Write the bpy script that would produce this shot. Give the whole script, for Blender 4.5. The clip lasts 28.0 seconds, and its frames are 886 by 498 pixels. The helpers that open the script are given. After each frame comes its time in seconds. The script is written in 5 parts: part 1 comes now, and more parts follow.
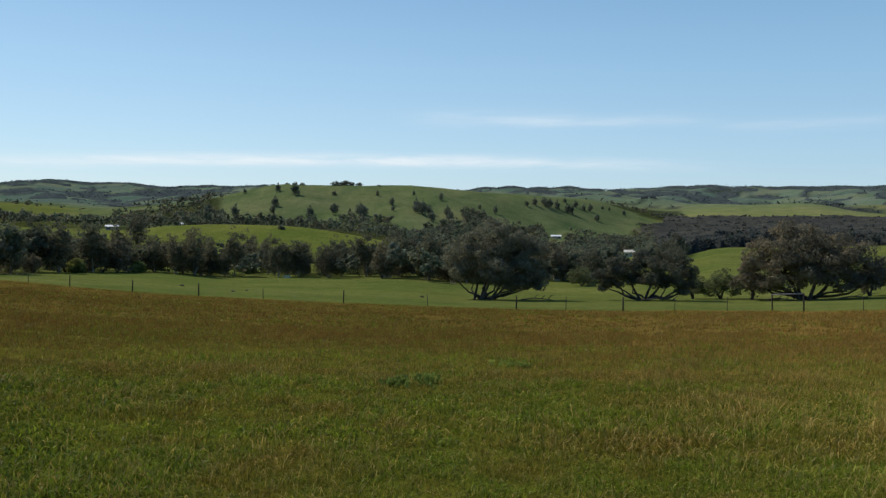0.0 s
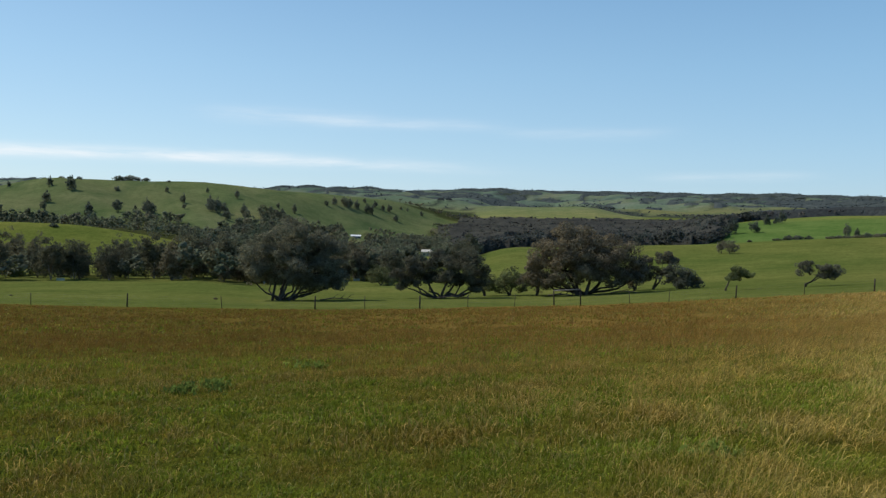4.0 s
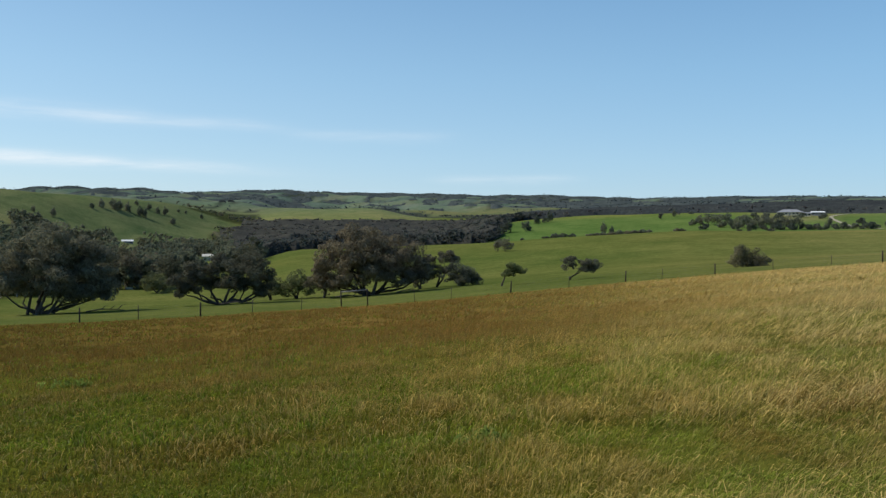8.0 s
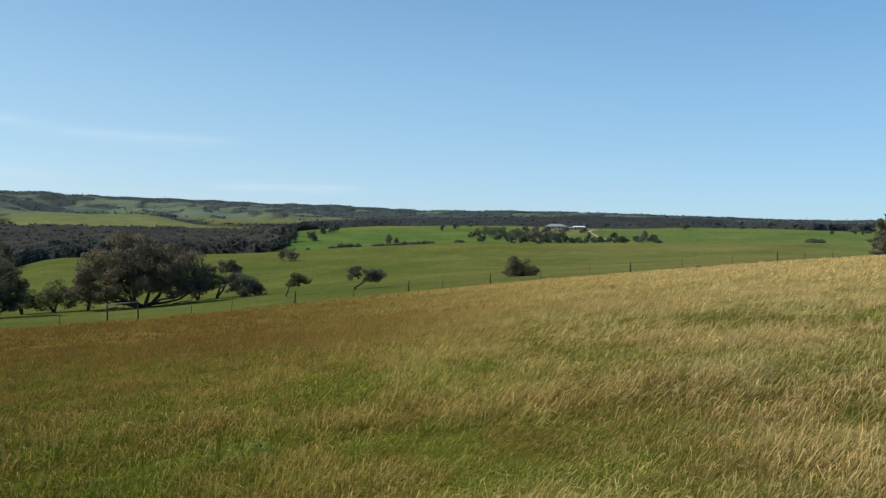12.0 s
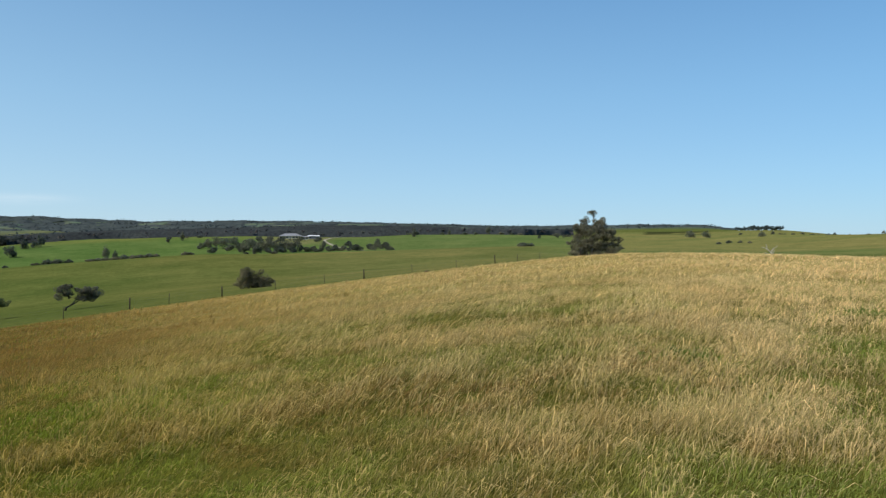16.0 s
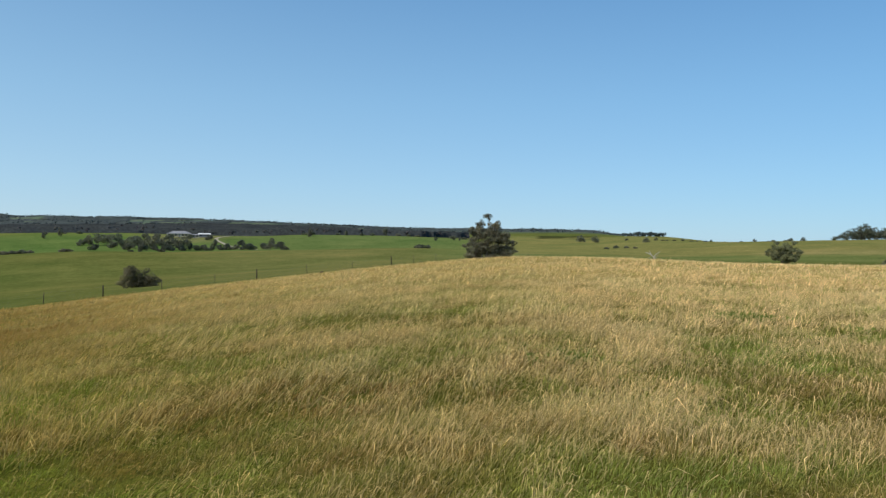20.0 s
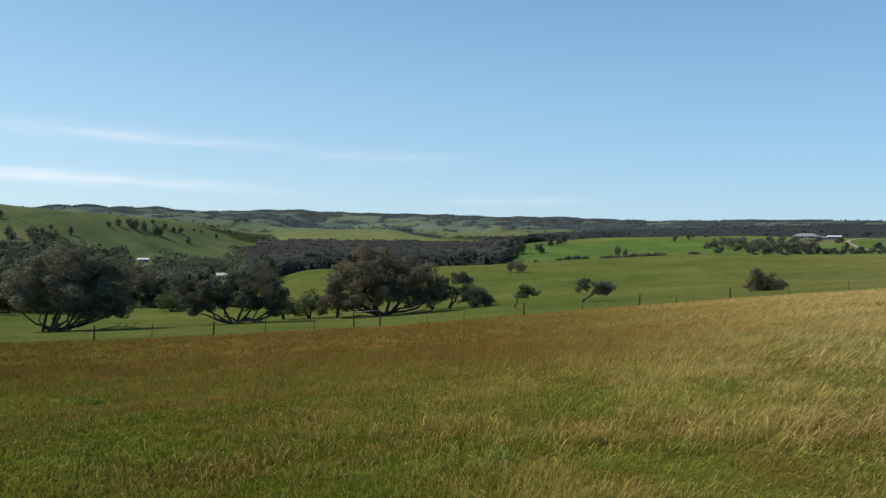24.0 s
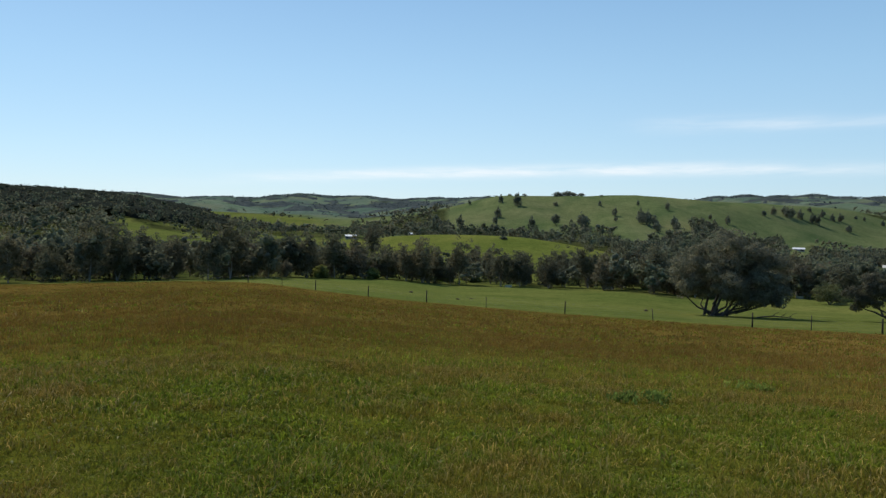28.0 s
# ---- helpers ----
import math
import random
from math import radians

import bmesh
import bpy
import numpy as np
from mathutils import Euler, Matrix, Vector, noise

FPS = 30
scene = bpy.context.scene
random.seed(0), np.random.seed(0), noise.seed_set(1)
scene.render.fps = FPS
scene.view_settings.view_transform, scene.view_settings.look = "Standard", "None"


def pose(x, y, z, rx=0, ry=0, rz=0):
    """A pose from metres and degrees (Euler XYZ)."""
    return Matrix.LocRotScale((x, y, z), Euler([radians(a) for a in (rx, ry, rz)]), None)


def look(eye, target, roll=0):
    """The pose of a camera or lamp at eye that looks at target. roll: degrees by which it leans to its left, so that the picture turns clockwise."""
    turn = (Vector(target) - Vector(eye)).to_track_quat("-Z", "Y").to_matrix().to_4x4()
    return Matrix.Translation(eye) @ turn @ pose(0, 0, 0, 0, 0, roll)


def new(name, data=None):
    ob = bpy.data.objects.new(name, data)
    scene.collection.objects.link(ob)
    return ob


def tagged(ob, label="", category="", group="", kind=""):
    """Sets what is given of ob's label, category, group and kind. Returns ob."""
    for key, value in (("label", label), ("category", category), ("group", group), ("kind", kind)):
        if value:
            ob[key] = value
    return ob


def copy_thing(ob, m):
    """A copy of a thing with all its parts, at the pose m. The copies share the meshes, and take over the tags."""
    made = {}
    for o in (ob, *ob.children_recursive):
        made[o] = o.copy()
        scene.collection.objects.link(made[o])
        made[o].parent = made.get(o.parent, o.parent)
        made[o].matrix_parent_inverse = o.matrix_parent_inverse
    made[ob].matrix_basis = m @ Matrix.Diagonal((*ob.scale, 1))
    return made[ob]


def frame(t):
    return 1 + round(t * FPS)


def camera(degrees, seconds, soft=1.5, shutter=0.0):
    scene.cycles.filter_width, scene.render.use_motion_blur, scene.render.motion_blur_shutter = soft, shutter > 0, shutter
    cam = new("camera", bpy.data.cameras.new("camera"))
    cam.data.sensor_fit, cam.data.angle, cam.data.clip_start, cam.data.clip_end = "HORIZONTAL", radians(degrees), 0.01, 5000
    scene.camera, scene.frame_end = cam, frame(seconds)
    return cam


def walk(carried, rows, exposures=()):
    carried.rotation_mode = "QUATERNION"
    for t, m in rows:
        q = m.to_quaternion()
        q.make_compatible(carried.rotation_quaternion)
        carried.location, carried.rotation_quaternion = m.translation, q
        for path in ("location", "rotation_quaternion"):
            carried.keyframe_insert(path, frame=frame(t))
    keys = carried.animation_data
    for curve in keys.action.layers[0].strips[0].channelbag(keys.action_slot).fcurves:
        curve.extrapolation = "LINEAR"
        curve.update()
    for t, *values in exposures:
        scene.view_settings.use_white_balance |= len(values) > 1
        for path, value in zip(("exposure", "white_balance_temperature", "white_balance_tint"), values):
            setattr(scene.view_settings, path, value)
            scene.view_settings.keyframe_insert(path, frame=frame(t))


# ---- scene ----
cam = camera(61.84, 28.0, soft=1.4)
EYE = 1.6       # eye height over the grass
REACH = 0.35    # the camera is held out in front of a turning body
# seconds, heading (degrees clockwise), pitch, roll
PATH = [
    (0, -0.00, -1.81, 0.73),
    (0.5, 2.04, -1.50, 0.74),
    (1, 3.91, -1.38, 0.69),
    (1.5, 6.40, -1.50, 0.86),
    (2, 7.62, -1.30, 1.16),
    (2.5, 9.77, -1.36, 1.44),
    (3, 11.69, -1.17, 1.19),
    (3.5, 13.40, -1.51, 1.07),
    (5.5, 21.41, -0.88, 1.23),
    (6, 22.89, -0.89, 0.92),
    (6.5, 25.12, -1.22, 0.55),
    (7, 27.43, -1.32, 0.45),
    (7.5, 29.44, -1.08, 0.46),
    (8, 31.77, -1.25, 0.29),
    (8.5, 33.65, -0.92, 0.06),
    (9, 35.56, -0.85, 0.06),
    (9.5, 37.39, -1.00, 0.55),
    (10, 39.54, -0.45, 0.41),
    (10.5, 42.29, -0.96, 0.39),
    (11, 44.45, -1.03, 0.37),
    (11.5, 46.48, -0.79, 0.63),
    (12, 48.21, -0.30, 0.95),
    (12.5, 50.58, 0.45, 1.37),
    (14.5, 58.83, 0.84, -0.31),
    (15, 61.84, 0.45, -0.58),
    (15.5, 64.80, 0.52, -0.79),
    (16, 68.49, 0.46, -0.67),
    (16.5, 72.68, 0.42, -0.75),
    (17, 75.82, 0.95, -0.90),
    (17.5, 79.14, 0.70, -0.64),
    (18, 82.24, 0.66, -0.43),
    (18.5, 85.79, 0.79, -0.18),
    (19, 87.28, 0.57, -0.30),
    (19.5, 82.63, 0.13, -0.71),
    (20, 76.46, 0.53, 0.14),
    (20.5, 70.56, 0.45, 0.40),
    (21, 63.77, 0.51, 0.42),
    (21.5, 56.90, 0.75, 0.21),
    (22, 51.19, 0.81, 0.52),
    (22.5, 46.39, 0.73, 0.78),
    (24.5, 25.46, -0.06, 0.80),
    (25, 20.22, -0.52, 1.03),
    (25.5, 14.66, -0.34, 1.57),
    (26, 9.88, -0.62, 0.87),
    (26.5, 3.74, -0.79, 0.43),
    (27, -3.02, -0.87, 0.58),
    (27.5, -9.03, -1.21, 0.89),
    (28, -17.00, -1.24, 0.97),
]


def held(heading, pitch, roll):
    h, p = radians(heading), radians(pitch)
    eye = Vector((REACH * math.sin(h), REACH * math.cos(h), EYE))
    ahead = Vector((math.sin(h) * math.cos(p), math.cos(h) * math.cos(p), math.sin(p)))
    return look(eye, eye + ahead * 10, roll)


walk(cam, [(t, held(h, p, r)) for t, h, p, r in PATH],
     exposures=[(t, e, 6450, 9) for t, e in ((0, 0.06), (3, 0.10), (8, 0.12), (11, 0.18), (15, 0.17), (19, 0.13), (20, 0.13), (22, 0.2), (25, 0.17), (28, 0.16))])

# ---- light ----
SUN_HEADING, SUN_HEIGHT = -52.0, 47.0


def link(nt, a, b):
    nt.links.new(a, b)


def mixed_colour(nt, colour, gain):
    n = nt.nodes.new("ShaderNodeVectorMath")
    n.operation = "SCALE"
    n.inputs["Scale"].default_value = gain
    link(nt, colour, n.inputs[0])
    return n.outputs[0]


def make_world():
    w = bpy.data.worlds.new("sky")
    scene.world = w
    w.use_nodes = True
    nt = w.node_tree
    nt.nodes.clear()
    out = nt.nodes.new("ShaderNodeOutputWorld")
    bg = nt.nodes.new("ShaderNodeBackground")
    bg.inputs["Strength"].default_value = 0.115
    sky = nt.nodes.new("ShaderNodeTexSky")
    sky.sky_type, sky.sun_disc = "NISHITA", False
    sky.sun_elevation, sky.sun_rotation = radians(SUN_HEIGHT), radians(SUN_HEADING)
    sky.altitude, sky.air_density, sky.dust_density, sky.ozone_density = 300, 1.15, 0.25, 2.2
    # thin cirrus streaks low over the hills
    tc = nt.nodes.new("ShaderNodeTexCoord")
    sep = nt.nodes.new("ShaderNodeSeparateXYZ")
    link(nt, tc.outputs["Generated"], sep.inputs[0])

    def m(op, a, b=None, c=None, clamp=False):
        n = nt.nodes.new("ShaderNodeMath")
        n.operation, n.use_clamp = op, clamp
        for i, v in enumerate((a, b, c)):
            if v is None:
                continue
            if isinstance(v, (int, float)):
                n.inputs[i].default_value = v
            else:
                link(nt, v, n.inputs[i])
        return n.outputs[0]
    head = m("MULTIPLY", m("ARCTAN2", sep.outputs[0], sep.outputs[1]), 180 / math.pi)
    elev = m("MULTIPLY", m("ARCSINE", sep.outputs[2]), 180 / math.pi)
    com = nt.nodes.new("ShaderNodeCombineXYZ")
    link(nt, m("MULTIPLY", head, 0.11), com.inputs[0])
    link(nt, m("MULTIPLY", elev, 0.9), com.inputs[1])
    nz = nt.nodes.new("ShaderNodeTexNoise")
    nz.inputs["Scale"].default_value, nz.inputs["Detail"].default_value = 1.6, 5
    nz.inputs["Roughness"].default_value = 0.6
    link(nt, com.outputs[0], nz.inputs["Vector"])
    total = None
    # heading, elevation, half length, half thickness, sag, strength
    for h0, e0, lh, le, sag, amt in ((-8.5, 4.95, 22.5, 0.42, 0.0011, 0.95), (3.5, 8.15, 6.0, 0.55, 0.0, 0.32), (12.5, 7.92, 6.5, 0.4, 0.0, 0.32),
                                     (26, 7.36, 6, 0.45, 0.0, 0.2), (36.5, 4.1, 5, 0.3, 0.0, 0.32)):
        u = m("DIVIDE", m("SUBTRACT", head, h0), lh)
        v = m("DIVIDE", m("ADD", m("SUBTRACT", elev, e0), m("MULTIPLY", m("MULTIPLY", head, head), sag)), le)
        d2 = m("ADD", m("MULTIPLY", m("MULTIPLY", u, u), m("MULTIPLY", u, u)), m("MULTIPLY", v, v))
        g = m("MULTIPLY", m("EXPONENT", m("MULTIPLY", d2, -1.0)), amt)
        total = g if total is None else m("ADD", total, g)
    wisps = m("MULTIPLY", m("SUBTRACT", nz.outputs[0], 0.22), 1.9, clamp=True)
    cover = m("MULTIPLY", total, wisps, clamp=True)
    mix = nt.nodes.new("ShaderNodeMix")
    mix.data_type = "RGBA"
    link(nt, cover, mix.inputs[0])
    ramp_node = nt.nodes.new("ShaderNodeValToRGB")
    stops = ramp_node.color_ramp.elements
    stops[0].position, stops[0].color = 0.0, (0.37, 0.61, 0.82, 1)
    stops[1].position, stops[1].color = 1.0, (0.05, 0.16, 0.40, 1)
    for pos, rgb in ((0.06, (0.34, 0.60, 0.83)), (0.13, (0.27, 0.53, 0.78)), (0.22, (0.17, 0.39, 0.66)), (0.40, (0.10, 0.27, 0.54))):
        e = stops.new(pos)
        e.color = (*rgb, 1)
    link(nt, m("DIVIDE", elev, 90.0, clamp=True), ramp_node.inputs[0])
    air = mixed_colour(nt, ramp_node.outputs[0], 9.0)
    clear = nt.nodes.new("ShaderNodeMix")
    clear.data_type = "RGBA"
    clear.inputs[0].default_value = 0.63
    link(nt, sky.outputs[0], clear.inputs[6])
    link(nt, air, clear.inputs[7])
    # the sky deepens away from the sun
    facing = m("ADD", m("MULTIPLY", m("COSINE", m("MULTIPLY", m("ADD", head, 10.0), math.pi / 180)), 0.5), 0.5)
    shade = nt.nodes.new("ShaderNodeMix")
    shade.data_type = "RGBA"
    link(nt, facing, shade.inputs[0])
    shade.inputs[6].default_value = (0.55, 0.75, 0.91, 1)
    shade.inputs[7].default_value = (1.06, 0.985, 0.955, 1)
    deep = nt.nodes.new("ShaderNodeMix")
    deep.data_type, deep.blend_type = "RGBA", "MULTIPLY"
    deep.inputs[0].default_value = 1.0
    link(nt, clear.outputs[2], deep.inputs[6])
    link(nt, shade.outputs[2], deep.inputs[7])
    link(nt, deep.outputs[2], mix.inputs[6])
    mix.inputs[7].default_value = (7.6, 7.8, 8.0, 1)
    link(nt, mix.outputs[2], bg.inputs["Color"])
    link(nt, bg.outputs[0], out.inputs[0])


make_world()
sun = new("sun", bpy.data.lights.new("sun", "SUN"))
sun.data.energy, sun.data.angle, sun.data.color = 3.9, radians(0.53), (1.0, 0.94, 0.84)
_h, _e = radians(SUN_HEADING), radians(SUN_HEIGHT)
sun.matrix_world = look(Vector((math.sin(_h) * math.cos(_e), math.cos(_h) * math.cos(_e), math.sin(_e))) * 300, (0, 0, 0))
scene.view_settings.exposure = 0.0

# ---- terrain ----
# Sections of the land by heading: distance and height of each break of slope, the observer standing at 0, 0, 0.
SECTIONS = {}


def section(heading, *points):
    SECTIONS[heading] = [(0.0, 0.0)] + list(points)


section(-150, (100, -0.5), (150, -1.8), (300, -1.0), (500, 7.7), (1500, 27.8), (3000, 54.0))
section(-90, (110, -4.2), (160, -7.3), (300, -7.8), (500, 3.3), (800, 32.3), (1100, 40.0), (3500, 148.3))
section(-60, (110, -6.1), (150, -8.6), (300, -10.4), (480, 1.6), (800, 33.7), (1050, 40.1), (2000, 64.5), (3500, 154.4))
section(-48, (100, -5.6), (135, -7.6), (260, -11.6), (450, -0.8), (800, 32.3), (1000, 36.5), (2000, 61.0), (3500, 148.3))
section(-41, (98, -5.4), (138, -7.7), (260, -11.6), (450, -1.5), (800, 29.5), (1000, 31.3), (2000, 57.5), (3500, 142.2))
section(-36, (100, -5.4), (148, -8.2), (260, -12.0), (450, -3.9), (800, 19.1), (1050, 25.4), (1800, 45.6), (3500, 145.2))
section(-31, (100, -5.5), (160, -8.7), (270, -12.6), (450, -7.0), (800, 7.9), (1050, 19.0), (1800, 42.4), (3500, 154.4))
section(-26, (92, -5.7), (190, -10.5), (290, -13.1), (450, -7.0), (750, 0.3), (1050, 9.8), (1800, 39.3), (3500, 157.5))
section(-21, (83, -5.8), (195, -11.2), (290, -13.6), (410, -0.9), (560, -4.3), (760, 4.3), (950, 19.8), (1800, 42.4), (3500, 160.5))
section(-16, (78, -5.9), (203, -12.8), (290, -14.1), (410, 0.9), (560, -4.3), (680, 5.2), (900, 36.2), (1400, 40.7), (3500, 163.6))
section(-12, (74, -5.9), (197, -12.5), (290, -14.1), (405, 0.3), (550, -5.1), (640, 3.8), (900, 48.8), (1400, 50.5), (3500, 163.6))
section(-7.5, (71, -5.9), (190, -12.4), (290, -14.6), (400, -3.6), (530, -5.8), (630, 3.8), (920, 48.5), (1400, 50.5), (3500, 163.6))
section(-3, (68, -5.8), (182, -11.8), (290, -14.6), (400, -10.3), (520, -9.3), (620, 2.1), (940, 50.0), (1400, 50.5), (3500, 163.6))
section(1.5, (66, -5.7), (105, -8.7), (165, -11.7), (280, -15.0), (400, -15.9), (600, -4.7), (960, 46.9), (1400, 50.5), (3500, 163.6))
section(6, (66, -5.7), (105, -8.7), (162, -11.7), (280, -15.5), (420, -17.5), (640, -8.5), (760, -1.1), (1000, 43.9), (1400, 50.5), (3500, 166.7))
section(10.5, (65, -5.5), (107, -8.7), (162, -11.7), (280, -15.5), (450, -17.3), (700, -10.6), (820, -7.0), (1130, 44.0), (1500, 51.4), (3500, 172.8))
section(14.5, (65, -5.4), (107, -8.5), (160, -11.3), (280, -14.5), (450, -16.5), (850, -11.8), (1150, 22.7), (1500, 40.9), (3500, 172.8))
section(17, (65, -5.2), (107, -8.3), (160, -11.0), (300, -12.0), (450, -14.1), (850, -10.3), (1150, 11.6), (1450, 35.8), (3500, 172.8))
section(21, (66, -5.1), (110, -8.2), (160, -9.9), (330, -6.2), (430, -11.2), (850, -5.8), (1200, 19.4), (1500, 47.4), (2000, 57.5), (3500, 185.0))
section(26, (68, -5.0), (110, -7.5), (160, -9.3), (340, -5.5), (430, -10.4), (850, -4.3), (1200, 19.4), (1550, 55.7), (2100, 63.9), (3500, 188.1))
section(31, (70, -4.7), (110, -6.7), (160, -8.2), (340, -4.0), (430, -9.7), (850, -1.4), (1250, 21.2), (1600, 40.7), (2100, 63.9), (3500, 178.9))
section(36, (72, -4.3), (105, -5.7), (160, -7.1), (335, -2.5), (420, -3.9), (600, 9.5), (900, 9.5), (1500, 36.3), (3500, 154.0))
section(43, (75, -3.6), (105, -4.5), (160, -5.4), (325, 0.5), (420, -0.0), (625, 15.8), (900, 20.5), (1500, 45.4), (3500, 148.0))
section(52, (82, -2.6), (115, -3.1), (160, -3.4), (315, 2.9), (420, 3.4), (645, 19.1), (900, 23.6), (1500, 52.7), (3000, 124.7))
section(60, (88, -1.5), (115, -1.8), (170, -2.3), (310, 3.0), (420, 3.9), (645, 17.6), (900, 22.8), (1500, 57.9), (3000, 122.1))
section(67, (93, -0.4), (120, -0.9), (180, -1.2), (310, 3.9), (420, 5.0), (645, 19.3), (900, 24.4), (1500, 55.3), (3000, 114.2))
section(75, (104, 0.7), (130, -0.1), (190, -0.1), (310, 4.5), (420, 5.6), (625, 17.4), (900, 22.8), (1500, 46.1), (3000, 98.5))
section(83, (110, 1.5), (140, 0.6), (200, 0.9), (310, 3.0), (420, 5.3), (620, 13.5), (900, 25.2), (1500, 48.2), (3000, 90.6))
section(88, (109, 1.4), (140, 0.4), (200, 0.6), (310, 2.7), (420, 5.3), (600, 12.6), (900, 24.3), (1500, 45.5), (3000, 80.0))
section(92, (108, 1.2), (140, 0.1), (200, 0.2), (310, 2.1), (420, 5.6), (560, 13.4), (900, 25.0), (1500, 33.0), (3000, 40.5))
section(100, (104, 0.7), (140, -0.4), (200, -0.1), (310, 3.0), (460, 10.3), (600, 11.5), (1500, 15.1), (3000, 21.3))
section(108, (100, 0.6), (140, -0.5), (200, -0.1), (300, 3.3), (450, 11.0), (600, 11.8), (1500, 15.1), (3000, 21.3))
section(118, (100, 0.6), (140, -0.5), (200, -0.1), (300, 3.2), (450, 8.6), (600, 9.6), (1500, 15.1), (3000, 21.3))
section(150, (100, 0.6), (150, -0.5), (300, 1.6), (450, 7.1), (1500, 17.3), (3000, 33.0))


def smooth_slopes(x, y):
    """Slopes of a monotone cubic through the points."""
    h, d = np.diff(x), np.diff(y) / np.diff(x)
    s = np.zeros(len(x))
    s[0], s[-1] = d[0], d[-1]
    for i in range(1, len(x) - 1):
        if d[i - 1] * d[i] > 0:
            w1, w2 = 2 * h[i] + h[i - 1], h[i] + 2 * h[i - 1]
            s[i] = (w1 + w2) / (w1 / d[i - 1] + w2 / d[i])
    return s


def smooth(xq, x, y):
    x, y = np.asarray(x, float), np.asarray(y, float)
    s = smooth_slopes(x, y)
    i = np.clip(np.searchsorted(x, xq) - 1, 0, len(x) - 2)
    h = x[i + 1] - x[i]
    t = np.clip((xq - x[i]) / h, 0, 1)
    return ((1 + 2 * t) * (1 - t) ** 2 * y[i] + t * (1 - t) ** 2 * h * s[i] + t * t * (3 - 2 * t) * y[i + 1] + t * t * (t - 1) * h * s[i + 1])


def ramp(v, a, b):
    t = np.clip((v - a) / (b - a), 0, 1)
    return t * t * (3 - 2 * t)


RINGS = np.concatenate([np.arange(0, 12, 1.0), np.geomspace(12, 4400, 230)])
TURNS = np.arange(-180, 181, 1.0)


def make_table():
    heads = sorted(SECTIONS)
    prof = np.array([smooth(RINGS, *zip(*(SECTIONS[h] + [(4700.0, SECTIONS[h][-1][1] * 0.8)]))) for h in heads])
    prof = np.vstack([prof[-1:], prof, prof[:1]])
    heads = [heads[-1] - 360] + heads + [heads[0] + 360]
    return np.array([smooth(TURNS, heads, prof[:, j]) for j in range(len(RINGS))]).T


TABLE = make_table()


def height(heading, dist):
    """Height of the land, for arrays of heading (degrees) and distance (metres)."""
    a = (np.asarray(heading, float) + 180) % 360
    d = np.clip(np.asarray(dist, float), 0, 4390)
    i = np.clip(a.astype(int), 0, 359)
    j = np.clip(np.searchsorted(RINGS, d) - 1, 0, len(RINGS) - 2)
    u, v = a - i, (d - RINGS[j]) / (RINGS[j + 1] - RINGS[j])
    z = (TABLE[i, j] * (1 - u) * (1 - v) + TABLE[i + 1, j] * u * (1 - v) + TABLE[i, j + 1] * (1 - u) * v + TABLE[i + 1, j + 1] * u * v)
    x, y = d * np.sin(np.radians(heading)), d * np.cos(np.radians(heading))
    roll = np.sin(x * 0.031 + 1) * np.cos(y * 0.027) + 0.6 * np.sin(x * 0.083 - y * 0.061)
    return z + roll * 0.10 * np.clip(d / 60, 0, 1) * (1 + np.clip(d / 300, 0, 4)) + folds(x, y) * fold_depth(d) * (1 - 0.75 * ramp(heading, 38, 56)) + gullies(np.asarray(heading, float), d) - 9.5 * ramp(d, 1500, 2800) * (1 - ramp(heading, 16, 34))


def gullies(heading, d):
    """Spurs that run slantwise down the face of the grassy hill."""
    on = ramp(heading, -20, -12) * (1 - ramp(heading, 9, 14)) * ramp(d, 610, 690) * (1 - ramp(d, 830, 920))
    line = heading + (d - 750) * 0.026
    return on * (2.3 * np.sin(line * 1.15 + 0.8) + 0.9 * np.sin(line * 2.6 + d * 0.006) + 0.4 * np.sin(line * 5.3 - d * 0.01))


def folds(x, y):
    """Spurs and gullies of the far hills, about -1 to 1."""
    return (np.sin(x * 0.0075 + 1.3 * np.sin(y * 0.0021)) * 0.6 + np.sin(x * 0.0033 - y * 0.0052 + 2) * 0.5 + 0.42 * np.sin(x * 0.019 + y * 0.011 + 0.8 * np.sin(y * 0.006)) + 0.2 * np.sin(x * 0.037 - y * 0.017))


def fold_depth(d):
    return 13 * np.clip((d - 1350) / 500, 0, 1) * (1 - 0.6 * np.clip((d - 2900) / 500, 0, 1)) + 1.6 * np.clip((d - 560) / 150, 0, 1)


def ground_at(heading, dist):
    h = radians(heading)
    return Vector((dist * math.sin(h), dist * math.cos(h), float(height(np.array([heading]), np.array([dist]))[0])))


FENCE_HEADS = (-180, -120, -70, -45, -32, -27, -18, -7.5, 5.7, 14, 26, 37, 46, 56, 66, 72, 76, 84, 100, 117, 150, 180)
FENCE_DISTS = (150, 150, 150, 128, 106, 92, 80, 71, 66, 65, 68, 72, 76, 84, 92, 98, 106, 125, 150, 160, 160, 150)


def fence_dist(heading):
    return smooth((np.asarray(heading, float) + 180) % 360 - 180, FENCE_HEADS, FENCE_DISTS)


def box(head, dist, h0, h1, d0, d1, soft_h=1.0, soft_d=0.06):
    """1 inside a patch of land between two headings and two distances, with soft edges."""
    return (ramp(head, h0 - soft_h, h0 + soft_h) * (1 - ramp(head, h1 - soft_h, h1 + soft_h))
            * ramp(dist, d0 * (1 - soft_d), d0 * (1 + soft_d)) * (1 - ramp(dist, d1 * (1 - soft_d), d1 * (1 + soft_d))))


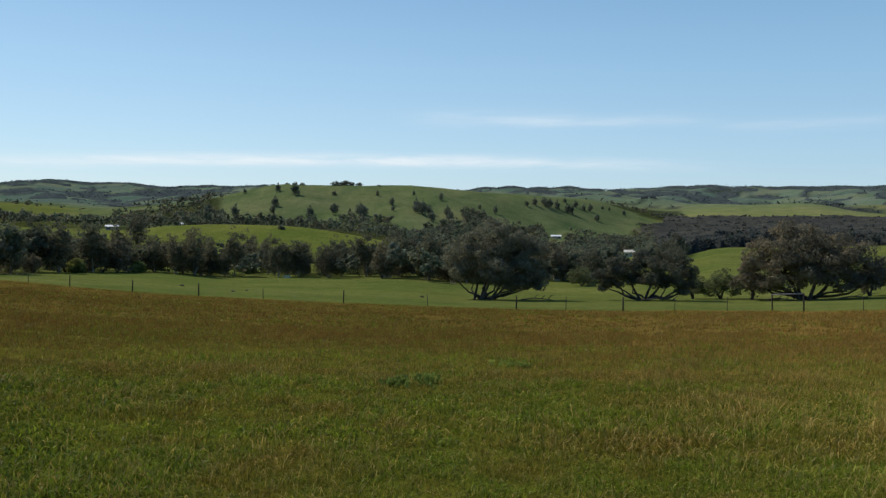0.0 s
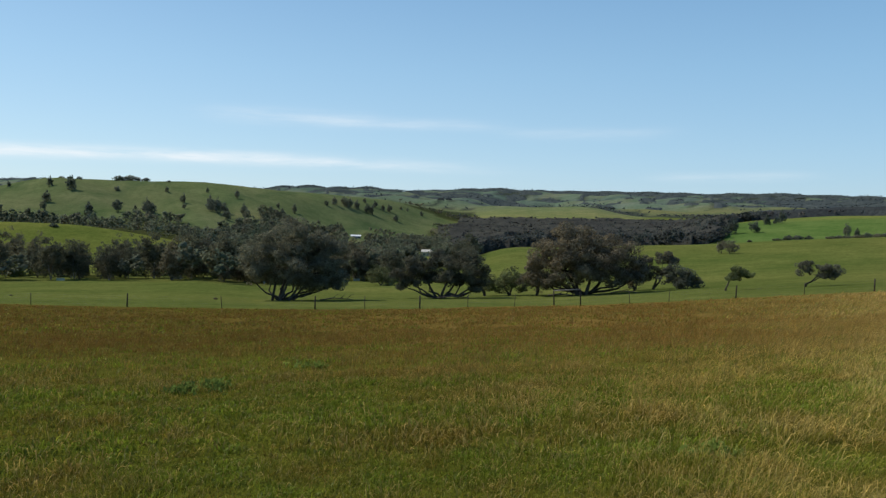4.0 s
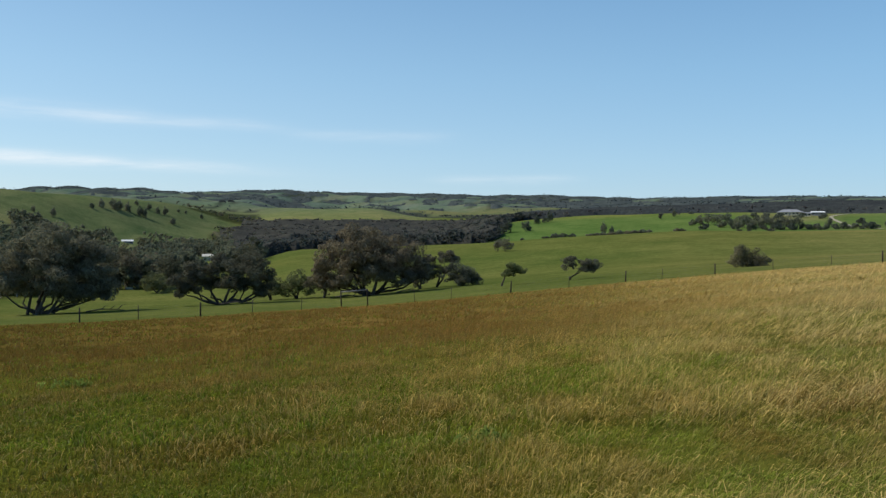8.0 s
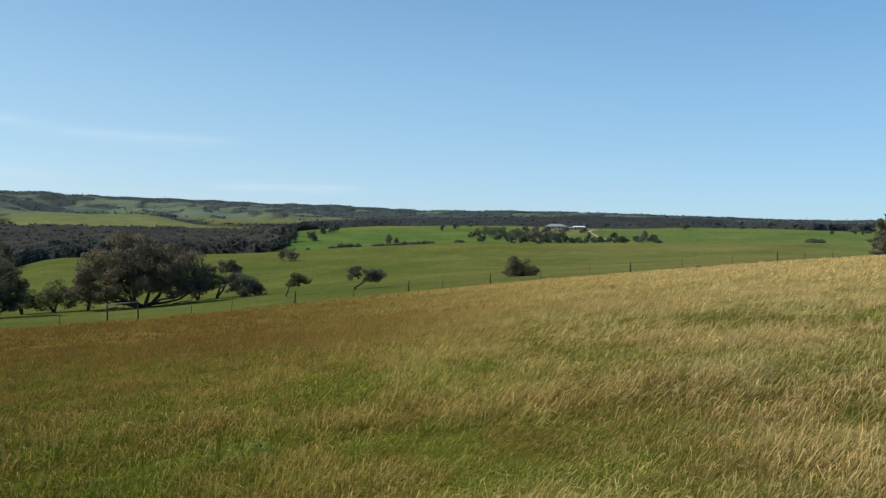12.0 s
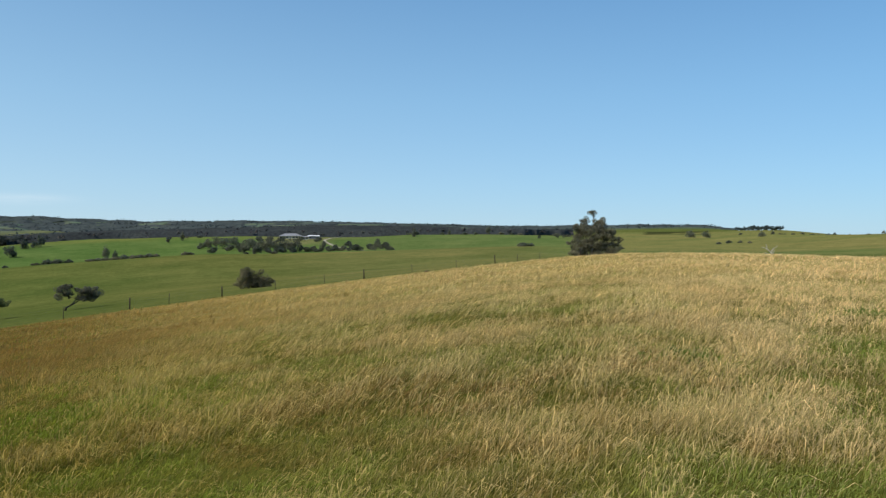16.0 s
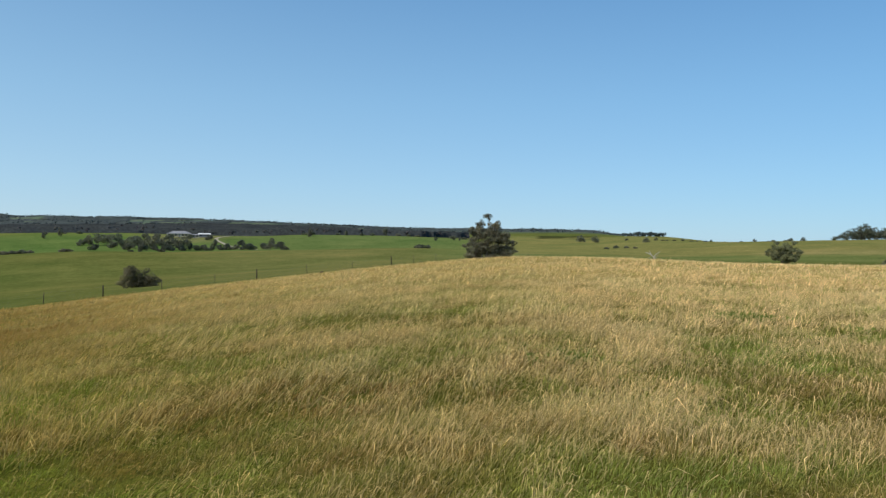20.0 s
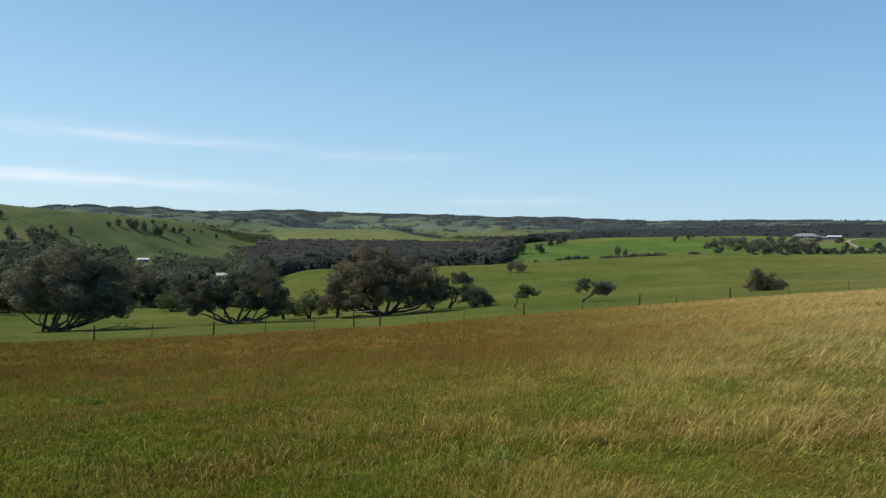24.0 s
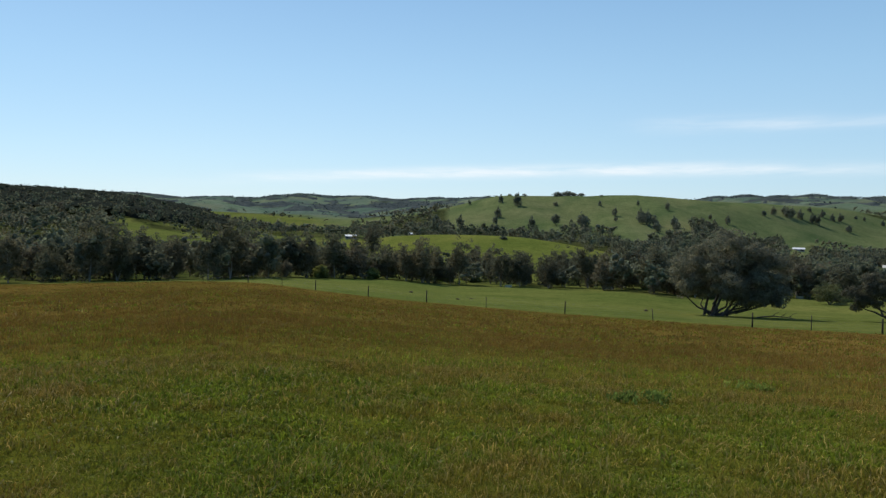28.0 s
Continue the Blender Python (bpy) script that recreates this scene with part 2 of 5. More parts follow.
def lattice(x, y, seed):
    """Smooth value noise on a unit lattice, 0 to 1."""
    xi, yi = np.floor(x).astype(np.int64), np.floor(y).astype(np.int64)
    u, v = x - xi, y - yi
    u, v = u * u * (3 - 2 * u), v * v * (3 - 2 * v)

    def corner(a, b):
        k = (a * 73856093) ^ (b * 19349663) ^ (seed * 83492791)
        k = (k ^ (k >> 13)) * 1274126177
        return ((k ^ (k >> 16)) & 0xFFFF) / 65535.0
    top = corner(xi, yi) * (1 - u) + corner(xi + 1, yi) * u
    low = corner(xi, yi + 1) * (1 - u) + corner(xi + 1, yi + 1) * u
    return top * (1 - v) + low * v


def lumps(x, y, size, seed):
    """Patchy variation in three octaves, 0 to 1."""
    x, y = np.asarray(x) / size, np.asarray(y) / size
    v = lattice(x, y, seed) * 0.55 + lattice(x * 2.1 + 7, y * 2.1, seed + 50) * 0.3 + lattice(x * 4.3, y * 4.3 + 3, seed + 90) * 0.15
    return np.clip((v - 0.5) * 1.7 + 0.5, 0, 1)


def wood_edge(head):
    """Where the trees begin, beyond the pasture."""
    return smooth(head, (-180, -60, -45, -33, -25, -16, -7.5, 1, 8, 14, 20, 24, 30, 34, 38, 180),
                  (900, 160, 138, 152, 192, 203, 195, 168, 205, 195, 335, 345, 345, 350, 700, 900))


SKY_HEADS = np.arange(-70, 96, 0.5)


def skyline(head):
    """Distance of the land's skyline."""
    d = np.geomspace(300, 4000, 400)
    z = height(np.repeat(head, 400), np.tile(d, len(head))).reshape(-1, 400)
    return d[np.argmax((z - EYE) / d, axis=1)]


SKY_DISTS = skyline(SKY_HEADS)


def wooded(head, dist):
    """How densely the land is wooded, 0 to 1."""
    x, y = dist * np.sin(np.radians(head)), dist * np.cos(np.radians(head))
    edge = wood_edge(head)
    # ragged borders
    hj = head + (lumps(x, y, 90, 31) - 0.5) * 5.0
    dj = dist * (1 + (lumps(x, y, 70, 33) - 0.5) * 0.16)
    w = np.zeros_like(dist)
    left = (head > -75) & (hj < -24)
    w = np.where(left & (dist > edge) & (dist < 330), 0.9, w)
    w = np.where(left & (dist >= 300) & (dist < 580), np.where(lumps(x, y, 38, 3) > np.where(hj < -42.5, 0.36, 0.64), 0.8, 0.04), w)
    w = np.where(left & (dist >= 560) & (dist < 1000) & (hj < -35 - (dist - 800) * 0.008), 0.95, w)
    w = np.where(left & (dist >= 580) & (dist < 760) & (hj >= -36), 0.6, w)
    mid = (head >= -24) & (head < 4)
    w = np.where(mid & (dist > edge) & (dist < edge + 50), np.where(head < -2, 0.4, 0.9), w)
    knoll = (dist > 255) & (dist < 440) & (head < -2.5)
    w = np.where(mid & (dist >= 440) & ~knoll & (dj < 592), 0.9, w)
    w = np.where((head > -3) & (head < 14) & (dist > edge) & (dj < 580 + (head + 3) * 15), 0.9, w)
    w = np.where((head >= 11) & (head < 18) & (dist > edge) & (dj < 700 + ramp(head, 11, 19) * 330), 0.9, w)
    w = np.where((hj >= 16) & (head < 34) & (dist > edge + 15) & (dist < 1180), 0.9, w)
    clear = (box(head, dist, 8.0, 11.5, 655, 760) + box(head, dist, 20.5, 24.5, 700, 820) + box(head, dist, 13.2, 15.4, 430, 540) + box(head, dist, 5.0, 7.0, 600, 660) + box(head, dist, 17.5, 20, 420, 450)) > 0.3
    w = np.where(clear, 0.0, w)
    w = np.where((np.abs(head - 8.7) < 0.75) & (dist > 520) & (dist < 720), 0.0, w)
    w = np.where((np.abs(head - 14.25) < 0.8) & (dist > 185) & (dist < 500), 0.0, w)
    w = np.where((np.abs(head + 24.0) < 0.9) & (dist > 300) & (dist < 600), 0.0, w)
    w = np.where((head > 12) & (head < 18) & (dj > 1180) & (dist < 1420), 0.9, w)
    # plantation behind the green fields
    belt = (hj >= 34) & (hj < 76.5)
    w = np.where(belt & (dist > np.where(hj < 36.5, 520, 655)) & (dist < np.where(head < 70, 1500, 900)), 1.0, w)
    w = np.where((head > 27) & (hj < 35.5) & (dj > 440) & (dist < 1200), 0.95, w)
    far = dist >= np.where(head < -13, 1120, 1500)
    w = np.where((head > -24) & (head < -16.5) & (dist > 560) & (dist < 900) & (lumps(x, y, 60, 21) > 0.38), 0.8, w)
    gully = (folds(x, y) + 0.7 * (lumps(x, y, 240, 5) - 0.5)) < np.where(head < -13, -0.5, -0.34)
    lines = (np.abs(lumps(x, y, 330, 41) - 0.5) < 0.035) | (lumps(x, y, 55, 43) > 0.88)
    w = np.where(far & (head < 90), np.where(gully, 0.8, np.where(lines, 0.6, np.where(head < 40, 0.02, 0.0))), w)
    edge_d = np.interp(head, SKY_HEADS, SKY_DISTS)
    w = np.where((dist > 700) & (far | (head > 84)) & (head < 93) & (np.abs(dist / edge_d - 0.99) < 0.02) & (lumps(x, y, 190, 6) > np.where(head > 46, 0.42, 0.25)), 0.8, w)
    w = np.where((head > 44) & (head < 53.5) & (dist > 1560) & (dist < 2300) & (lumps(x, y, 130, 45) > 0.42), 0.7, w)
    w = np.where((head > 83.5) & (head < 88.5) & (dist > 760) & (dist < 960) & (lumps(x, y, 50, 47) > 0.4), 0.8, w)
    return w

# ---- materials ----


def material(name):
    mat = bpy.data.materials.new(name)
    mat.use_nodes = True
    nt = mat.node_tree
    nt.nodes.clear()
    out = nt.nodes.new("ShaderNodeOutputMaterial")
    return mat, nt, out


def node(nt, kind, **values):
    n = nt.nodes.new(kind)
    for k, v in values.items():
        n.inputs[k.replace("_", " ")].default_value = v
    return n


def mixed(nt, fac, a, b, blend="MIX"):
    n = nt.nodes.new("ShaderNodeMix")
    n.data_type, n.blend_type = "RGBA", blend
    for i, v in ((0, fac), (6, a), (7, b)):
        if isinstance(v, (int, float)):
            n.inputs[i].default_value = v
        elif isinstance(v, tuple):
            n.inputs[i].default_value = (*v, 1) if len(v) == 3 else v
        else:
            link(nt, v, n.inputs[i])
    return n.outputs[2]


def noise_at(nt, scale, detail=4, rough=0.6, vector=None):
    n = node(nt, "ShaderNodeTexNoise", Scale=scale, Detail=detail, Roughness=rough)
    if vector is None:
        g = nt.nodes.new("ShaderNodeNewGeometry")
        vector = g.outputs["Position"]
    link(nt, vector, n.inputs["Vector"])
    return n.outputs[0]


def spread(nt, value, lo, hi):
    n = nt.nodes.new("ShaderNodeMapRange")
    n.inputs[1].default_value, n.inputs[2].default_value = lo, hi
    link(nt, value, n.inputs[0])
    return n.outputs[0]


def land_material():
    mat, nt, out = material("pasture_land")
    att = nt.nodes.new("ShaderNodeVertexColor")
    att.layer_name = "cover"
    coarse = spread(nt, noise_at(nt, 0.035, 6, 0.65), 0.3, 0.7)
    fine = spread(nt, noise_at(nt, 1.1, 6, 0.7), 0.28, 0.72)
    tint = mixed(nt, coarse, (0.72, 0.80, 0.66), (1.22, 1.12, 1.05))
    tint2 = mixed(nt, fine, (0.62, 0.66, 0.6), (1.3, 1.26, 1.2))
    mid = spread(nt, noise_at(nt, 0.22, 5, 0.7), 0.3, 0.7)
    tint3 = mixed(nt, mid, (0.80, 0.84, 0.78), (1.18, 1.13, 1.15))
    wide = spread(nt, noise_at(nt, 0.009, 4, 0.6), 0.3, 0.7)
    tint4 = mixed(nt, wide, (0.88, 0.95, 0.9), (1.14, 1.04, 1.06))
    col = mixed(nt, 1.0, mixed(nt, 1.0, att.outputs[0], tint, "MULTIPLY"), tint2, "MULTIPLY")
    col = mixed(nt, 1.0, mixed(nt, 1.0, col, tint3, "MULTIPLY"), tint4, "MULTIPLY")
    b = node(nt, "ShaderNodeBsdfPrincipled", Roughness=0.95)
    b.inputs["Specular IOR Level"].default_value = 0.0
    link(nt, col, b.inputs["Base Color"])
    bump = node(nt, "ShaderNodeBump", Strength=0.9, Distance=0.25)
    link(nt, noise_at(nt, 2.4, 5, 0.7), bump.inputs["Height"])
    link(nt, bump.outputs[0], b.inputs["Normal"])
    link(nt, b.outputs[0], out.inputs[0])
    return mat


def blade_material():
    mat, nt, out = material("grass_blades")
    att = nt.nodes.new("ShaderNodeVertexColor")
    att.layer_name = "tint"
    geo = nt.nodes.new("ShaderNodeNewGeometry")
    var = mixed(nt, geo.outputs["Random Per Island"], (0.74, 0.77, 0.70), (1.22, 1.16, 1.14))
    col = mixed(nt, 1.0, att.outputs[0], var, "MULTIPLY")
    d = node(nt, "ShaderNodeBsdfDiffuse", Roughness=0.5)
    tr = nt.nodes.new("ShaderNodeBsdfTranslucent")
    gl = node(nt, "ShaderNodeBsdfGlossy", Roughness=0.45)
    gl.inputs[0].default_value = (0.5, 0.5, 0.45, 1)
    link(nt, col, d.inputs[0])
    link(nt, col, tr.inputs[0])
    m1 = nt.nodes.new("ShaderNodeMixShader")
    m1.inputs[0].default_value = 0.40
    link(nt, d.outputs[0], m1.inputs[1])
    link(nt, tr.outputs[0], m1.inputs[2])
    m2 = nt.nodes.new("ShaderNodeMixShader")
    m2.inputs[0].default_value = 0.015
    link(nt, m1.outputs[0], m2.inputs[1])
    link(nt, gl.outputs[0], m2.inputs[2])
    link(nt, m2.outputs[0], out.inputs[0])
    return mat


def leaf_material(name, dark, light, through_light=0.25, tinted=False):
    mat, nt, out = material(name)
    geo = nt.nodes.new("ShaderNodeNewGeometry")
    info = nt.nodes.new("ShaderNodeObjectInfo")
    tone = mixed(nt, 0.3, spread(nt, noise_at(nt, 0.85, 2, 0.5), 0.32, 0.68), geo.outputs["Random Per Island"])
    col = mixed(nt, tone, dark, light)
    col = mixed(nt, 1.0, col, mixed(nt, info.outputs["Random"], (0.78, 0.84, 0.80), (1.18, 1.10, 1.02)), "MULTIPLY")
    stand_tint = spread(nt, noise_at(nt, 0.035, 3, 0.6), 0.3, 0.7)
    col = mixed(nt, 1.0, col, mixed(nt, stand_tint, (0.74, 0.76, 0.80), (1.22, 1.20, 1.08)), "MULTIPLY")
    clump = spread(nt, noise_at(nt, 0.45, 3, 0.6), 0.3, 0.7)
    col = mixed(nt, 1.0, col, mixed(nt, clump, (0.66, 0.65, 0.64), (1.32, 1.30, 1.20)), "MULTIPLY")
    if tinted:
        att = nt.nodes.new("ShaderNodeVertexColor")
        att.layer_name = "tint"
        col = mixed(nt, 1.0, col, att.outputs[0], "MULTIPLY")
    d = nt.nodes.new("ShaderNodeBsdfDiffuse")
    tr = nt.nodes.new("ShaderNodeBsdfTranslucent")
    link(nt, col, d.inputs[0])
    link(nt, col, tr.inputs[0])
    m2 = nt.nodes.new("ShaderNodeMixShader")
    m2.inputs[0].default_value = through_light
    link(nt, d.outputs[0], m2.inputs[1])
    link(nt, tr.outputs[0], m2.inputs[2])
    link(nt, m2.outputs[0], out.inputs[0])
    return mat


def surface(name, a, b, scale, rough=0.85, metal=0.0, bump=0.3, stretch=(1, 1, 1)):
    """A two-colour weathered surface with grain at two scales."""
    mat, nt, out = material(name)
    tc = nt.nodes.new("ShaderNodeTexCoord")
    mp = nt.nodes.new("ShaderNodeMapping")
    mp.inputs["Scale"].default_value = stretch
    link(nt, tc.outputs["Object"], mp.inputs["Vector"])
    n1 = spread(nt, noise_at(nt, scale, 5, 0.65, mp.outputs[0]), 0.3, 0.7)
    n2 = spread(nt, noise_at(nt, scale * 6, 4, 0.6, mp.outputs[0]), 0.3, 0.7)
    col = mixed(nt, 1.0, mixed(nt, n1, a, b), mixed(nt, n2, (0.8, 0.8, 0.8), (1.15, 1.15, 1.15)), "MULTIPLY")
    bs = node(nt, "ShaderNodeBsdfPrincipled", Roughness=rough, Metallic=metal)
    link(nt, col, bs.inputs["Base Color"])
    bs.inputs["Specular IOR Level"].default_value = 0.5 if rough < 0.8 else 0.05
    bp = node(nt, "ShaderNodeBump", Strength=bump, Distance=0.03)
    link(nt, n2, bp.inputs["Height"])
    link(nt, bp.outputs[0], bs.inputs["Normal"])
    link(nt, bs.outputs[0], out.inputs[0])
    return mat


LAND = land_material()
BLADES = blade_material()
# most leaf colours are lifted and blued to stand in for haze
LEAF_DARK = leaf_material("gum_leaves_dark", (0.100, 0.102, 0.080), (0.240, 0.234, 0.176), 0.42)
LEAF_BROWN = leaf_material("gum_leaves_brown", (0.092, 0.082, 0.064), (0.225, 0.200, 0.150), 0.38)
LEAF_OLIVE = leaf_material("wattle_leaves_olive", (0.125, 0.135, 0.064), (0.245, 0.255, 0.130), 0.45)
LEAF_BELT = leaf_material("belt_gum_leaves", (0.092, 0.092, 0.066), (0.178, 0.170, 0.118), 0.45)
LEAF_CREST = leaf_material("crest_gum_leaves", (0.098, 0.102, 0.080), (0.205, 0.206, 0.158), 0.42)
LEAF_UNDER = leaf_material("understory_leaves", (0.17, 0.19, 0.06), (0.32, 0.34, 0.13), 0.5)
LEAF_GREY = leaf_material("grey_gum_leaves", (0.122, 0.132, 0.080), (0.245, 0.252, 0.158), 0.42)
LEAF_VALLEY = leaf_material("valley_gum_leaves", (0.142, 0.150, 0.110), (0.198, 0.205, 0.148), 0.52, True)
# darker, bluer copy of the valley leaves; its shadowy look is put into the colour
LEAF_VALLEY_DIM = leaf_material("dimmed_valley_gum_leaves", (0.082, 0.089, 0.090), (0.116, 0.122, 0.119), 0.48, True)
LEAF_COPSE = leaf_material("copse_gum_leaves", (0.112, 0.124, 0.100), (0.185, 0.196, 0.156), 0.45)
LEAF_HILL = leaf_material("hillside_gum_leaves", (0.110, 0.122, 0.104), (0.180, 0.192, 0.156), 0.5)
# distance haze put into the plantation and far tree colours as blue-grey
LEAF_FAR_HAZE = leaf_material("hazed_plantation_needles", (0.076, 0.080, 0.090), (0.094, 0.098, 0.108), 0.3, True)
LEAF_RIDGE_HAZE = leaf_material("hazed_ridge_trees", (0.066, 0.084, 0.096), (0.086, 0.106, 0.116), 0.3, True)
# darker leaf colour, used only for the wood on the left ridge
LEAF_NEAR_RIDGE = leaf_material("ridge_gum_leaves", (0.048, 0.054, 0.047), (0.064, 0.071, 0.059), 0.45, True)
WEED = leaf_material("weed_leaves", (0.175, 0.235, 0.050), (0.300, 0.370, 0.095), 0.55)
BARK = surface("grey_gum_bark", (0.045, 0.036, 0.028), (0.12, 0.10, 0.078), 1.5, 0.9, stretch=(3, 3, 0.6))
PALE_BARK = surface("pale_gum_bark", (0.16, 0.145, 0.12), (0.34, 0.31, 0.26), 1.2, 0.9, stretch=(3, 3, 0.6))
BLEACHED = surface("bleached_dead_wood", (0.35, 0.32, 0.28), (0.55, 0.52, 0.47), 2.0, 0.85)
POST_WOOD = surface("weathered_post_wood", (0.030, 0.024, 0.018), (0.080, 0.064, 0.048), 4, 0.9, stretch=(4, 4, 0.5))
POST_STEEL = surface("rusty_picket_steel", (0.045, 0.036, 0.032), (0.10, 0.08, 0.07), 8, 0.8, 0.2)
WIRE = surface("old_fence_wire", (0.10, 0.10, 0.095), (0.18, 0.175, 0.17), 5, 0.7, 0.5, 0.0)
ROOF = surface("pale_roof_sheet", (0.62, 0.61, 0.58), (0.76, 0.75, 0.72), 0.5, 0.7, 0.0, 0.1)
ROOF_TAN = surface("dull_cream_roof", (0.46, 0.42, 0.34), (0.58, 0.54, 0.45), 0.6, 0.85, 0.0, 0.1)
ROOF_GREY = surface("grey_roof_sheet", (0.20, 0.20, 0.205), (0.28, 0.28, 0.285), 0.5, 0.85, 0.0, 0.1)
# verandah shade is put into this wall colour
WALL_SHADED = surface("shaded_tan_house_wall", (0.28, 0.24, 0.18), (0.38, 0.33, 0.26), 0.8, 0.9)
CREAM = surface("cream_house_wall", (0.42, 0.38, 0.24), (0.55, 0.50, 0.34), 0.8, 0.9)
WALL_DARK = surface("shed_wall_sheet", (0.16, 0.15, 0.14), (0.25, 0.24, 0.22), 0.8, 0.7)
GLASS = surface("dark_window_glass", (0.02, 0.025, 0.03), (0.04, 0.045, 0.05), 1, 0.1, 0.0, 0.0)
CONCRETE = surface("olive_concrete", (0.30, 0.28, 0.19), (0.42, 0.39, 0.28), 2, 0.9)
TANK_DARK = surface("dark_green_tank", (0.055, 0.05, 0.04), (0.10, 0.09, 0.07), 2, 0.85)
STONE = surface("dark_field_stone", (0.045, 0.034, 0.022), (0.105, 0.082, 0.056), 5, 1.0)
PETAL = surface("yellow_petals", (0.60, 0.46, 0.03), (0.75, 0.60, 0.06), 20, 0.9, 0.0, 0.0)
TRACK = surface("pale_gravel_track", (0.26, 0.23, 0.16), (0.38, 0.34, 0.24), 0.4, 0.95)

# ---- mesh helpers ----


def mesh_of(name, verts, faces, mat, colours=None, layer="tint", shade=False):
    """A mesh from arrays: verts (n, 3), faces (m, 3) or (m, 4)."""
    me = bpy.data.meshes.new(name)
    verts, faces = np.asarray(verts, np.float32), np.asarray(faces, np.int32)
    k = faces.shape[1]
    me.vertices.add(len(verts))
    me.vertices.foreach_set("co", verts.ravel())
    me.loops.add(faces.size)
    me.loops.foreach_set("vertex_index", faces.ravel())
    me.polygons.add(len(faces))
    me.polygons.foreach_set("loop_start", np.arange(0, faces.size, k, dtype=np.int32))
    if colours is not None:
        lay = me.color_attributes.new(layer, "FLOAT_COLOR", "POINT")
        rgba = np.ones((len(verts), 4), np.float32)
        rgba[:, :3] = colours
        lay.data.foreach_set("color", rgba.ravel())
    me.materials.append(mat)
    me.update(calc_edges=True)
    if shade:
        me.polygons.foreach_set("use_smooth", np.ones(len(faces), bool))
    return me


def part(name, data, parent, label="", mat=None):
    """Links a mesh, or a bmesh, as one part under a thing."""
    if isinstance(data, bmesh.types.BMesh):
        me = bpy.data.meshes.new(name)
        data.to_mesh(me)
        data.free()
        me.materials.append(mat)
        data = me
    ob = new(name, data)
    ob.parent = parent
    if label:
        ob["label"] = label
    return ob


def empty(name, where, turn=0.0, size=1.0):
    ob = new(name)
    ob.matrix_world = Matrix.LocRotScale(where, Euler((0, 0, turn)), (size, size, size))
    return ob


def tube(bm, pts, radii, sides=7):
    """A tapered, bent tube through points."""
    rings = []
    for i, (p, r) in enumerate(zip(pts, radii)):
        p = Vector(p)
        ahead = (Vector(pts[min(i + 1, len(pts) - 1)]) - Vector(pts[max(i - 1, 0)])).normalized()
        side = ahead.cross(Vector((0.31, 0.9, 0.2))).normalized()
        up = ahead.cross(side)
        rings.append([bm.verts.new(p + (side * math.cos(a) + up * math.sin(a)) * r)
                      for a in (2 * math.pi * k / sides for k in range(sides))])
    for a, b in zip(rings, rings[1:]):
        for k in range(sides):
            f = bm.faces.new((a[k], a[(k + 1) % sides], b[(k + 1) % sides], b[k]))
            f.smooth = True
    bm.faces.new(rings[-1])
    bm.faces.new(rings[0][::-1])


def slab(bm, x0, x1, y0, y1, z0, z1, bevel=0.0):
    m = Matrix.LocRotScale(((x0 + x1) / 2, (y0 + y1) / 2, (z0 + z1) / 2), None, (x1 - x0, y1 - y0, z1 - z0))
    got = bmesh.ops.create_cube(bm, size=1, matrix=m)
    if bevel:
        edges = list({e for v in got["verts"] for e in v.link_edges})
        bmesh.ops.bevel(bm, geom=edges, offset=bevel, segments=2, affect="EDGES")


def leaves(rng, clumps, count, size, shell=0.55, droop=0.35, order=0.3):
    """Leaf sprays over the clumps of a crown: verts and faces of narrow quads."""
    clumps = np.asarray(clumps, float)
    area = clumps[:, 3] * clumps[:, 4] + clumps[:, 4] * clumps[:, 5]
    which = rng.choice(len(clumps), count, p=area / area.sum())
    d = rng.normal(size=(count, 3))
    d /= np.linalg.norm(d, axis=1)[:, None]
    r = shell + (1.04 - shell) * rng.random(count) ** 0.5
    c = clumps[which, :3] + d * clumps[which, 3:6] * r[:, None]
    n = d + np.array([0, 0, 0.3]) + rng.normal(size=(count, 3)) * order
    n /= np.linalg.norm(n, axis=1)[:, None]
    a = np.cross(n, rng.normal(size=(count, 3)))
    a[:, 2] -= droop
    a /= np.linalg.norm(a, axis=1)[:, None]
    b = np.cross(n, a)
    s = size * (0.55 + 0.9 * rng.random(count))[:, None]
    a, b = a * s, b * s * 0.5
    v = np.stack([c - a, c + b * (0.7 + 0.5 * rng.random((count, 1))), c + a, c - b], 1).reshape(-1, 3)
    return v, np.arange(count * 4).reshape(-1, 4)


def heads_of(rng, width, low, tall, n, flat, skirt):
    """Foliage heads that make up a crown: one on top, the others round it and lower."""
    deep = tall - low * (1 - skirt * 0.6)
    out = [(rng.normal() * width * 0.05, 0.0, tall - deep * 0.42, width * 0.32, width * 0.30 * flat, deep * 0.42)]
    for k in range(1, n):
        a = 2 * math.pi * (k + rng.uniform(-0.3, 0.3)) / (n - 1)
        rr = rng.uniform(0.40, 0.62)
        rx = width * rng.uniform(0.19, 0.27)
        rz = deep * rng.uniform(0.28, 0.40)
        top = tall - deep * rng.uniform(0.08, 0.5)
        reach = min(rr * width / 2 * 1.3, width / 2 - rx * 0.9)
        out.append((math.cos(a) * reach, math.sin(a) * reach * flat, top - rz, rx, rx * 0.92, rz))
    return out


